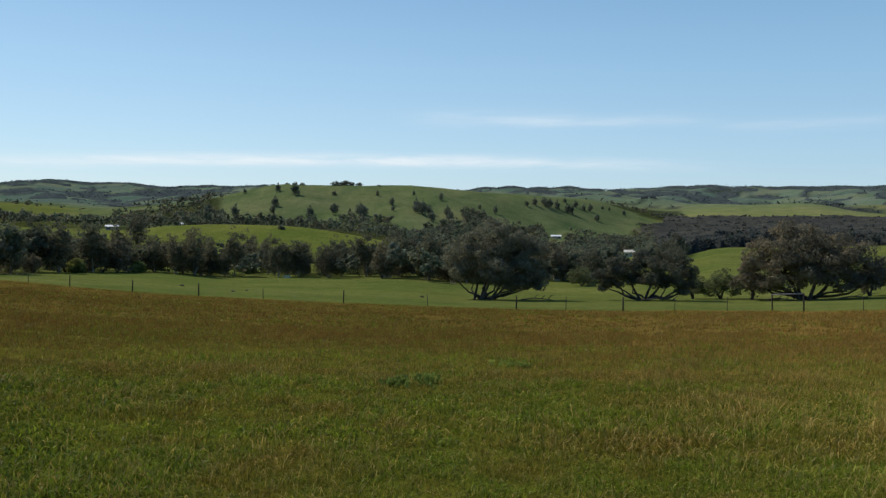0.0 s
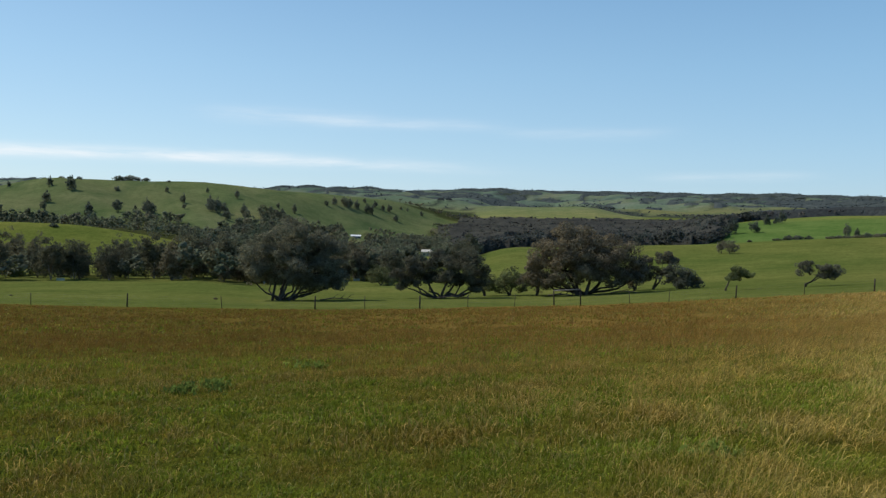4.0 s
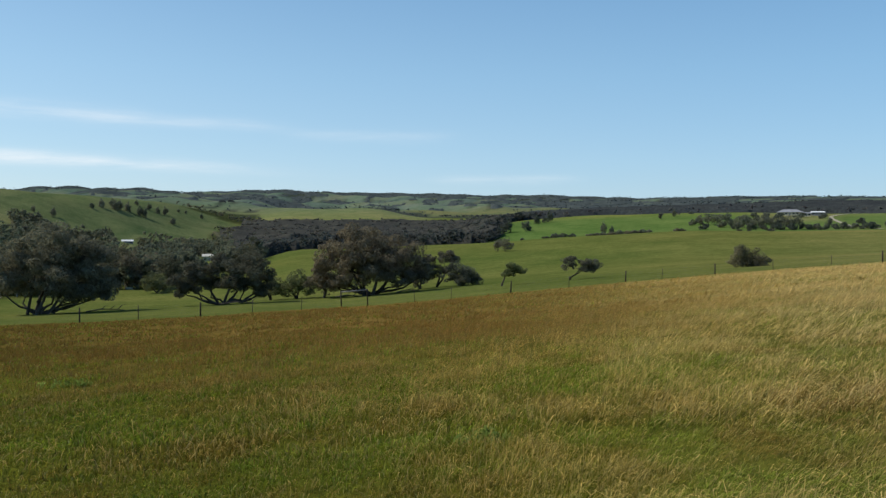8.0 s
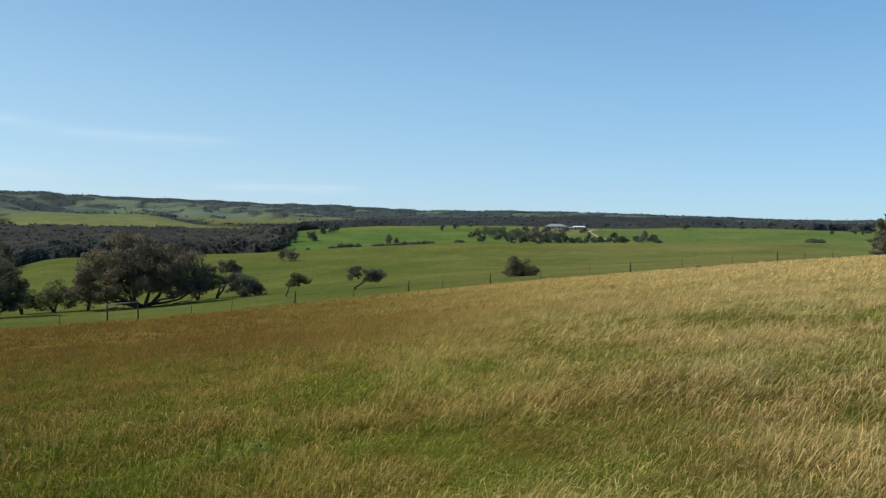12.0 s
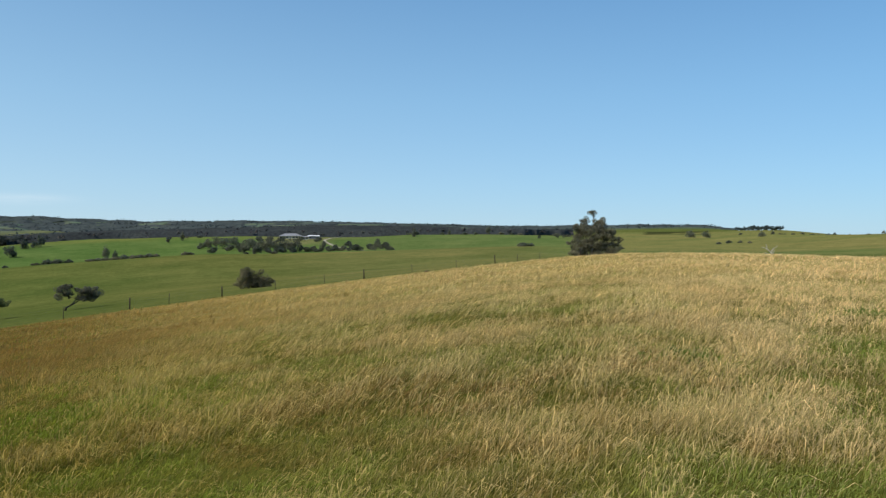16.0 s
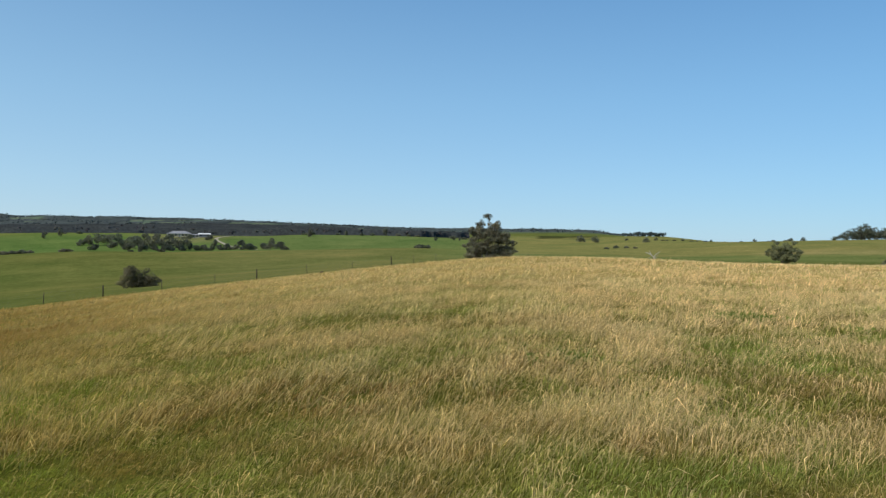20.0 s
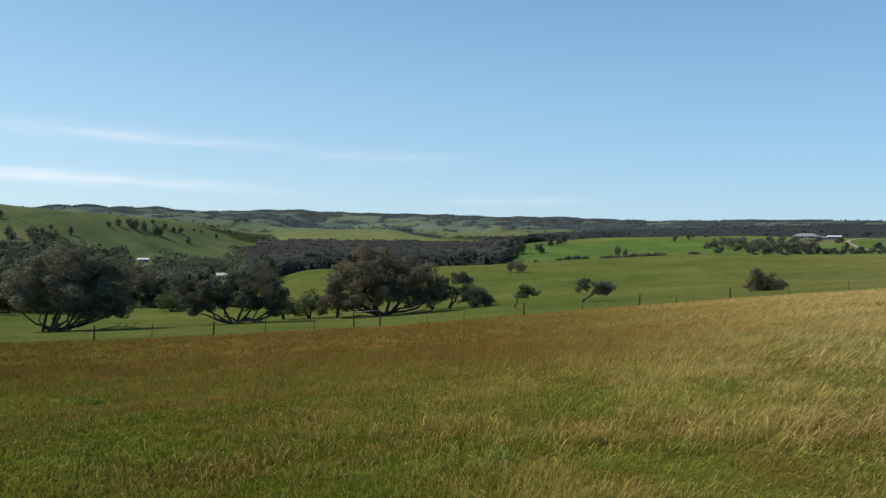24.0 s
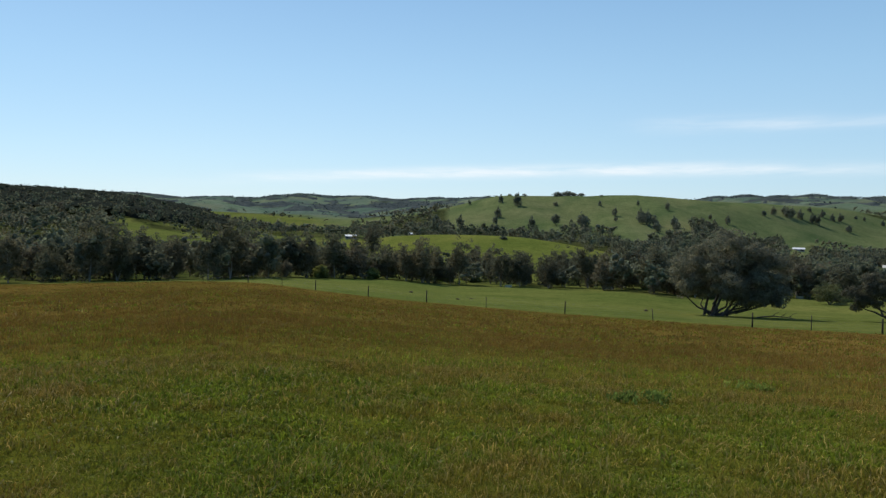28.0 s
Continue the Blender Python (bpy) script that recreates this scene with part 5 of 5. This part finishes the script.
def canopy(name, h0, h1, d0, d1, tall, rough, tone, mat, label):
    """The closed roof of a dense wood: one uneven sheet of crowns, falling to the ground at the wood's edges."""
    heads = np.arange(h0, h1, 0.13)
    rings = np.exp(np.arange(math.log(d0), math.log(d1), 0.011))
    H, D = np.meshgrid(heads, rings, indexing="ij")
    h, d = H.ravel(), D.ravel()
    x, y = d * np.sin(np.radians(h)), d * np.cos(np.radians(h))
    full = wooded(h, d) > 0.5
    if d0 < 1400:
        full &= (wooded(h, d - 12) > 0.5) & (wooded(h, d - 24) > 0.5)
    z = height(h, d) + np.where(full, tall + rough * (lumps(x, y, 11, 61) - 0.6), -2.5)
    shade = tone * (0.85 + 0.3 * lumps(x, y, 26, 62))
    nr = len(rings)
    i, k = np.meshgrid(np.arange(len(heads) - 1), np.arange(nr - 1), indexing="ij")
    f = np.stack([i * nr + k, (i + 1) * nr + k, (i + 1) * nr + k + 1, i * nr + k + 1], -1).reshape(-1, 4)
    f = f[full[f].any(axis=1)]
    me = mesh_of(name, np.stack([x, y, z], 1), f, mat, np.repeat(shade[:, None], 3, axis=1), "tint", True)
    tagged(new(name, me), label, "woodland", kind="stuff")


far_wood("valley_woodland", 1, -60, 34, 140, 330, 1300, 9.0, 8.0, 10, 190, 0.30, LEAF_VALLEY, "dense dark gum woodland behind the pasture")
far_wood("valley_woodland", 5, -60, 16, 330, 700, 2700, 10, 8.5, 7, 64, 0.46, LEAF_VALLEY, "dense dark gum woodland filling the valley")
far_wood("valley_woodland", 10, -4, 16, 400, 720, 1000, 9.0, 8.5, 7, 64, 0.46, LEAF_VALLEY, "dense dark gum woodland below the grassy hill")
far_wood("valley_woodland", 8, 16, 39, 330, 700, 1700, 8.5, 8.5, 6, 54, 0.46, LEAF_VALLEY_DIM, "dense gum woodland in the valley with darkened leaf colour")
far_wood("valley_woodland", 2, -35, 16, 600, 1250, 4200, 10, 9.0, 5, 26, 0.65, LEAF_VALLEY, "dense dark gum woodland filling the valley")
far_wood("valley_woodland", 9, 16, 40, 600, 1250, 2200, 8.0, 9.0, 5, 26, 0.62, LEAF_VALLEY_DIM, "dense gum woodland in the valley with darkened leaf colour")
canopy("valley_canopy", 15, 37.6, 345, 1200, 6.0, 2.8, 0.78, LEAF_VALLEY_DIM, "closed canopy of the valley wood with darkened leaf colour")
canopy("valley_canopy", -2.5, 15.2, 430, 1000, 2.4, 2.4, 0.8, LEAF_VALLEY, "closed canopy of the gum wood in the valley")
far_wood("valley_woodland", 11, -60, -40, 390, 600, 480, 9.5, 8.5, 7, 64, 0.42, LEAF_VALLEY, "dense dark gum woodland below the ridge")
far_wood("ridge_woodland", 7, -60, -33, 560, 1020, 2400, 8, 9.0, 4, 52, 0.5, LEAF_NEAR_RIDGE, "dense dark wood on the ridge", even=0.82)
canopy("ridge_canopy", -60, -33, 560, 1020, 6.4, 3.0, 0.8, LEAF_NEAR_RIDGE, "closed canopy of the dark ridge wood")
canopy("plantation_canopy", 37.5, 83, 655, 1515, 6.0, 1.6, 0.8, LEAF_FAR_HAZE, "closed even canopy of a dark plantation")
far_wood("plantation_woodland", 3, 27, 83, 500, 1520, 4200, 6.6, 7.0, 2, 8, 0.9, LEAF_FAR_HAZE, "tree tops of a dark even plantation", even=0.9)
far_wood("far_woodland", 4, -62, 92, 1500, 3700, 26000, 8, 12.0, 2, 2, 2.0, LEAF_RIDGE_HAZE, "patchy woodland on the far hills")
canopy("far_canopy", -62, 92, 1720, 3900, 4.0, 2.5, 0.95, LEAF_RIDGE_HAZE, "dark gum woods in the gullies of the far hills")
far_wood("crest_woodland", 6, -62, 93, 1500, 3700, 8500, 6.0, 11.0, 1, 3, 1.5, LEAF_RIDGE_HAZE, "dark line of trees along the far skyline", crest=True, even=0.55)

# ---- buildings ----


def house(name, head, dist, length, depth, wall_h, roof_h, roof, wall, label, turn=0.0, windows=3, category="house", hip=0.0):
    root = tagged(empty(name, at(head, dist, 0.15), -radians(head) + turn), label, category)
    bm = bmesh.new()
    slab(bm, -length / 2, length / 2, -depth / 2, depth / 2, 0, wall_h)
    part("wall", bm, root, mat=wall)
    bm = bmesh.new()
    o = 0.5
    xs, ys = length / 2 + o, depth / 2 + o
    rows = []
    for y, z in ((-ys, wall_h - 0.1), (0, wall_h + roof_h), (ys, wall_h - 0.1)):
        rows.append([bm.verts.new((x, y, zz)) for x in ((-xs + hip, xs - hip) if y == 0 else (-xs, xs)) for zz in (z, z + 0.12)])
    for a, b in zip(rows, rows[1:]):
        bm.faces.new((a[0], a[2], b[2], b[0])), bm.faces.new((a[1], b[1], b[3], a[3]))
        bm.faces.new((a[0], b[0], b[1], a[1])), bm.faces.new((a[2], a[3], b[3], b[2]))
    bm.faces.new((rows[0][0], rows[0][1], rows[0][3], rows[0][2])), bm.faces.new((rows[2][0], rows[2][2], rows[2][3], rows[2][1]))
    if hip:
        for k in range(4):
            bm.faces.new((rows[0][k], rows[1][k], rows[2][k]))
    for sx in () if hip else (-1, 1):
        x = sx * length / 2
        bm.faces.new([bm.verts.new(q) for q in ((x, -depth / 2, wall_h), (x, depth / 2, wall_h), (x, 0, wall_h + roof_h - 0.02))])
    bmesh.ops.recalc_face_normals(bm, faces=bm.faces)
    part("roof", bm, root, mat=roof)
    for k in range(windows):
        x = -length / 2 + length * (k + 0.5) / windows
        bm = bmesh.new()
        if k == windows // 2:
            slab(bm, x - 0.5, x + 0.5, -depth / 2 - 0.06, -depth / 2 + 0.02, 0.05, 2.1, 0.02)
            part("door", bm, root, mat=WALL_DARK)
        else:
            slab(bm, x - 0.7, x + 0.7, -depth / 2 - 0.06, -depth / 2 + 0.02, 0.9, 2.0, 0.02)
            part("window", bm, root, mat=GLASS)
    return root


house("farmhouse", 14.25, 488, 8.0, 6, 3.0, 1.4, ROOF_TAN, CREAM, "cream farmhouse with pale roof among valley trees")
house("shed", 8.67, 700, 9, 6, 2.6, 1.2, ROOF, WALL_DARK, "white-roofed shed in a valley clearing", category="shed")
house("farm_shed", -24.1, 560, 8, 6, 2.4, 1.0, ROOF, WALL_DARK, "white-roofed farm shed below the wooded hills", category="shed")
house("farm_shed", -22.2, 600, 6, 5, 3.0, 1.2, ROOF_GREY, WALL_DARK, "small grey-roofed shed below the wooded hills", category="shed")
house("cottage", -19.6, 640, 5, 4, 2.2, 1.2, ROOF, WALL_SHADED, "small white cottage behind the green knoll")
house("homestead", 56.85, 590, 17.0, 9, 2.5, 1.9, ROOF_GREY, CREAM, "low grey-roofed homestead with cream walls on the green rise", windows=7, hip=4.5)
house("garage", 57.9, 584, 5.5, 5, 2.2, 0.7, ROOF_GREY, CREAM, "small grey-roofed garage beside the homestead", category="garage")
house("machinery_shed", 58.6, 600, 8.5, 5, 2.4, 0.7, ROOF, WALL_DARK, "small white-roofed machinery shed near the homestead", category="shed")

# ---- small things ----


# heading, distance and which of three kinds
COPSE = ((50.9, 500, 1), (51.5, 496, 0), (51.9, 490, 0), (52.3, 500, 0), (52.7, 480, 0), (53.1, 475, 1), (53.6, 470, 1), (53.9, 460, 0), (54.3, 470, 0),
         (54.8, 455, 1), (55.6, 455, 0), (59.3, 470, 1), (53.9, 520, 1), (55.3, 530, 1), (56.0, 555, 2), (52.4, 470, 2), (61.2, 500, 2), (57.6, 568, 2),
         (56.3, 572, 2), (58.9, 560, 2), (55.4, 575, 2), (54.6, 560, 2), (51.2, 455, 2), (50.4, 497, 2))
COPSE_FRONT = ((55.2, 450, 0), (56.0, 445, 1), (56.4, 450, 0), (56.8, 445, 1), (57.2, 445, 0), (57.6, 450, 1), (58.1, 442, 2), (58.6, 442, 2), (59.1, 440, 2),
               (59.7, 445, 2), (60.2, 448, 2), (60.8, 446, 2), (61.4, 440, 2), (61.9, 436, 2), (53.4, 448, 2), (54.4, 440, 2), (55.2, 436, 2), (56.2, 435, 2),
               (57.0, 436, 2), (62.9, 450, 2), (63.4, 453, 1), (64.0, 452, 2))
# heading, distance and size
CROP_SHRUBS = ((37.9, 338, 0.6), (39.7, 336, 0.8), (40.4, 336, 1.2), (41.0, 335, 1.1), (41.7, 335, 0.9), (43.0, 334, 0.8), (43.5, 336, 1.0), (44.0, 334, 1.0),
               (44.6, 334, 1.0), (45.2, 335, 1.1), (45.8, 335, 1.1), (46.3, 334, 1.1), (46.8, 335, 1.0), (47.3, 334, 0.8), (49.6, 330, 0.9), (53.6, 322, 0.6),
               (54.2, 322, 0.5), (48.2, 600, 1.0), (49.4, 605, 0.9), (50.3, 610, 1.1), (-12.4, 380, 1.1))
TOP_SHRUBS = ((66.0, 640, 1.6), (66.5, 642, 1.7), (68.4, 640, 1.2), (70.2, 640, 1.3), (71.0, 640, 1.4), (73.0, 640, 1.3), (73.8, 640, 1.2), (74.5, 640, 1.2),
              (77.2, 600, 1.5), (78.1, 600, 1.5), (88.9, 420, 0.9), (89.6, 440, 1.0), (90.4, 440, 0.8), (91.0, 430, 0.8), (74.6, 318, 1.0), (75.3, 318, 0.9),
              (93.0, 555, 0.7), (93.3, 556, 0.5), (93.8, 555, 0.75), (94.9, 545, 0.5), (95.1, 546, 0.6), (95.4, 545, 0.6), (96.0, 540, 0.7), (97.3, 530, 0.45),
              (98.4, 480, 0.5), (100.2, 470, 0.45), (100.5, 470, 0.6), (101.3, 468, 0.6))


def homestead_trees():
    """The copse below the homestead, low scrub along the crop's edge and shrubs on the field tops."""
    rng = np.random.default_rng(21)
    kinds = [gum_tree("gum_tree", 90 + i, t, w, 0.6, 1, 16, 1300, 0.36, m, Vector((0, 0, 0)), "dark gum tree in the copse below the homestead", group="copse below the homestead", limbs_apart=False, trunk_r=0.15)
             for i, (t, w, m) in enumerate(((10.0, 10.0, LEAF_COPSE), (7.5, 8.5, LEAF_COPSE), (4.6, 7.5, LEAF_HILL)))]
    used = set()
    for h, d, k in COPSE + COPSE_FRONT:
        stand(kinds[k], used, at(h, d, 0.2), rng.uniform(0.6, 0.95), rng.uniform(0, 6.28))
    kinds = [gum_tree("shrub", 95 + i, t, w, 0.1, 2, 12, 600, 0.26, m, Vector((0, 0, 0)), "low dark shrub along the field edge", "shrub", group="shrubs along the field edges", limbs_apart=False, trunk_r=0.07)
             for i, (t, w, m) in enumerate(((1.3, 5.4, LEAF_DARK), (1.8, 4.6, LEAF_COPSE)))]
    used = set()
    for h, d, s in CROP_SHRUBS + TOP_SHRUBS:
        stand(kinds[int(rng.integers(2))], used, at(h, d, 0.1), s, rng.uniform(0, 6.28))


homestead_trees()


def snag():
    rng = np.random.default_rng(31)
    root = tagged(empty("dead_tree", at(92.5, 128, 0.1), 0.0, 0.95), "bleached leafless dead tree leaning on the crest", "dead tree")
    side = Vector((math.cos(radians(92)), -math.sin(radians(92)), 0))
    bm = bmesh.new()
    tube(bm, [(0, 0, -0.3), (0, 0, 0.5), tuple(side * -0.5 + Vector((0, 0, 1.5)))], [0.16, 0.13, 0.08])
    part("trunk", bm, root, mat=BLEACHED)
    for a, b in ((-1.7, 2.3), (-0.9, 2.7), (0.6, 1.9), (1.2, 1.2), (-1.3, 1.4), (0.2, 2.4), (1.5, 0.5)):
        bm = bmesh.new()
        s = side * (-0.2 if b < 2 else -0.45) + Vector((0, 0, 0.6 if b < 2 else 1.4))
        e = side * a + Vector((rng.normal() * 0.3, rng.normal() * 0.3, b))
        tube(bm, [s, s.lerp(e, 0.5) + Vector(rng.normal(size=3)) * 0.12, e], [0.07, 0.05, 0.02], 5)
        part("branch", bm, root, mat=BLEACHED)


snag()


def fallen_branch(head, dist, long, seed):
    rng = np.random.default_rng(seed)
    root = tagged(empty("fallen_branch", at(head, dist, 0.0), -radians(head) + rng.normal() * 0.3), "grey fallen branch lying under a gum tree", "branch")
    bm = bmesh.new()
    tube(bm, [(-long / 2, 0, 0.1), (-long * 0.1, 0.2, 0.35), (long * 0.3, 0, 0.25), (long / 2, -0.2, 0.15)], [0.09, 0.075, 0.055, 0.02], 6)
    part("stem", bm, root, mat=BARK)
    for k in range(3):
        bm = bmesh.new()
        x = long * (-0.1 + 0.22 * k)
        tube(bm, [(x, 0.1, 0.3), (x + 0.4, 0.1 + rng.normal() * 0.4, 0.7), (x + 0.8, rng.normal() * 0.6, 0.9)], [0.06, 0.04, 0.015], 5)
        part("twig", bm, root, mat=BARK)


fallen_branch(7.3, 103, 4.5, 1)
fallen_branch(16.4, 104, 5.0, 2)
fallen_branch(29.2, 107, 4.5, 3)
fallen_branch(24.6, 106, 4.0, 4)


def tank(head, dist, r, tall, mat, label):
    root = tagged(empty("water_tank", at(head, dist, 0.1)), label, "tank")
    bm = bmesh.new()
    n = 20
    rings = [[bm.verts.new((rr * math.cos(2 * math.pi * k / n), rr * math.sin(2 * math.pi * k / n), z)) for k in range(n)]
             for rr, z in ((r, 0), (r, tall * 0.96), (r * 0.98, tall), (r * 0.9, tall), (r * 0.9, tall * 0.6))]
    for a, b in zip(rings, rings[1:]):
        for k in range(n):
            bm.faces.new((a[k], a[(k + 1) % n], b[(k + 1) % n], b[k]))
    part("wall", bm, root, mat=mat)
    bm = bmesh.new()
    bm.faces.new([bm.verts.new((r * 0.9 * math.cos(2 * math.pi * k / n), r * 0.9 * math.sin(2 * math.pi * k / n), tall * 0.8)) for k in range(n)])
    part("water", bm, root, mat=GLASS)
    for z in (0.3, 0.6):
        bm = bmesh.new()
        pts = [(r * 1.01 * math.cos(2 * math.pi * k / n), r * 1.01 * math.sin(2 * math.pi * k / n), tall * z) for k in range(n + 1)]
        tube(bm, pts, [0.025] * (n + 1), 4)
        part("hoop", bm, root, mat=mat)


tank(117.45, 186, 0.75, 1.1, CONCRETE, "olive round concrete stock tank in the paddock")
tank(118.0, 188, 0.75, 1.1, TANK_DARK, "dark round stock tank in the paddock")


def trough(head, dist):
    root = tagged(empty("stock_trough", at(head, dist, 0.02), -radians(head)), "pale stock trough at the wood's edge", "trough")
    for name, box_of in (("side_panel", (-0.9, 0.9, -0.35, -0.29, 0, 0.6)), ("side_panel", (-0.9, 0.9, 0.29, 0.35, 0, 0.6)), ("end_panel", (-0.9, -0.84, -0.288, 0.288, 0, 0.6)),
                         ("end_panel", (0.84, 0.9, -0.288, 0.288, 0, 0.6)), ("base", (-0.838, 0.838, -0.288, 0.288, 0, 0.1))):
        bm = bmesh.new()
        slab(bm, *box_of, 0.015)
        part(name, bm, root, mat=CREAM)
    bm = bmesh.new()
    slab(bm, -0.836, 0.836, -0.286, 0.286, 0.2, 0.22)
    part("water", bm, root, mat=GLASS)


trough(-11.9, 199)
trough(7.7, 200)
trough(8.8, 206)


def farm_track():
    """The pale track that climbs the field to the homestead."""
    heads = np.linspace(0, 1, 60)
    h = smooth(heads, (0, 0.3, 0.5, 0.65, 0.8, 1.0), (62.4, 60.6, 59.9, 59.4, 60.2, 62.6))
    d = smooth(heads, (0, 0.3, 0.5, 0.65, 0.8, 1.0), (430, 478, 520, 575, 615, 640))
    V = []
    for k in range(60):
        a = ground_at(h[k], d[k])
        b = ground_at(h[min(k + 1, 59)], d[min(k + 1, 59)])
        c = ground_at(h[max(k - 1, 0)], d[max(k - 1, 0)])
        side = (b - c).cross(Vector((0, 0, 1))).normalized() * 1.2
        for q in (a - side, a + side):
            V.append((q.x, q.y, float(height(np.array([math.degrees(math.atan2(q.x, q.y))]), np.array([math.hypot(q.x, q.y)]))[0]) + 0.25))
    f = [(2 * k, 2 * k + 1, 2 * k + 3, 2 * k + 2) for k in range(59)]
    tagged(new("road", mesh_of("road", np.array(V), np.array(f), TRACK)), "pale gravel farm track winding up the field", "road", kind="structure")


farm_track()


def weed_clump(seed, head, dist, wide, tall, count, label):
    """A tussock of broad-leaved weeds standing in the grass."""
    rng = np.random.default_rng(seed)
    root = tagged(empty("weed_clump", at(head, dist, 0.0), -radians(head)), label, "weeds", group="weed clumps in the meadow")
    bm = bmesh.new()
    for k in range(9):
        a = rng.uniform(0, 6.28)
        r = wide * 0.4 * rng.random()
        e = Vector((math.cos(a) * r, math.sin(a) * r, tall * rng.uniform(0.6, 1.0)))
        tube(bm, [(e.x * 0.5, e.y * 0.5, -0.02), (e.x * 0.7, e.y * 0.7, e.z * 0.5), tuple(e)], [0.006, 0.005, 0.002], 4)
    part("stems", bm, root, mat=WEED)
    lobes = [(rng.normal() * 0.3 * wide, rng.normal() * 0.22 * wide, tall * rng.uniform(0.15, 0.5), wide * 0.15, wide * 0.14, tall * 0.4) for k in range(22)]
    v, f = leaves(rng, lobes, int(count * 2.2), 0.034, shell=0.05, droop=-0.7, order=0.8)
    part("leaves", mesh_of("leaves", v, f, WEED), root)


for i, (h, d, w, t, n) in enumerate(((-2.6, 12.8, 0.85, 0.28, 360), (5.4, 16.2, 0.7, 0.18, 110), (35.2, 7.6, 0.4, 0.16, 110), (112.6, 12.0, 1.3, 0.30, 420), (114.6, 12.4, 0.9, 0.28, 240),
                                     (98.2, 18.0, 1.6, 0.24, 240), (110.5, 16.6, 1.7, 0.26, 240), (117.0, 16.0, 1.5, 0.26, 240), (86.2, 10.4, 0.9, 0.22, 180))):
    weed_clump(200 + i, h, d, w, t, n, "low green weed tussock standing in the meadow grass")


def field_stone(head, dist, r, seed):
    """A dark weathered stone lying in the pasture."""
    rng = np.random.default_rng(seed)
    bm = bmesh.new()
    bmesh.ops.create_icosphere(bm, subdivisions=2, radius=r)
    for v in bm.verts:
        v.co *= 1 + rng.normal() * 0.08
        v.co.z *= 0.6
    me = bpy.data.meshes.new("field_stone")
    bm.to_mesh(me)
    bm.free()
    me.materials.append(STONE)
    ob = new("field_stone", me)
    ob.location = at(head, dist, -r * 0.2)
    tagged(ob, "dark weathered stone lying in green pasture", "stone", group="stones in the pasture")


for i, (h, d, r) in enumerate(((-19.4, 118, 0.32), (-14.8, 112, 0.22), (-15.8, 105, 0.25), (-1.6, 98, 0.3), (67.2, 88, 0.3))):
    field_stone(h, d, r, 300 + i)


def flower_clump(seed, head, dist):
    """A small clump of yellow meadow flowers."""
    rng = np.random.default_rng(seed)
    root = tagged(empty("flower_clump", at(head, dist, 0.0)), "small clump of yellow wildflowers in the grass", "flowers", group="wildflowers in the meadow")
    for k in range(6):
        x, y, z = rng.normal() * 0.07, rng.normal() * 0.07, rng.uniform(0.12, 0.2)
        bm = bmesh.new()
        tube(bm, [(x * 0.6, y * 0.6, -0.02), (x, y, z)], [0.0025, 0.002], 4)
        stem = part("stem", bm, root, mat=WEED)
        bm = bmesh.new()
        mid = bm.verts.new((x, y, z + 0.004))
        rim = [bm.verts.new((x + math.cos(a) * r, y + math.sin(a) * r, z + 0.012)) for a, r in ((2 * math.pi * q / 12, 0.014 if q % 2 else 0.008) for q in range(12))]
        for a, b in zip(rim, rim[1:] + rim[:1]):
            bm.faces.new((mid, a, b))
        part("petals", bm, stem, "yellow petals", PETAL)


for i, (h, d) in enumerate(((-3.9, 4.7),)):
    flower_clump(400 + i, h, d)
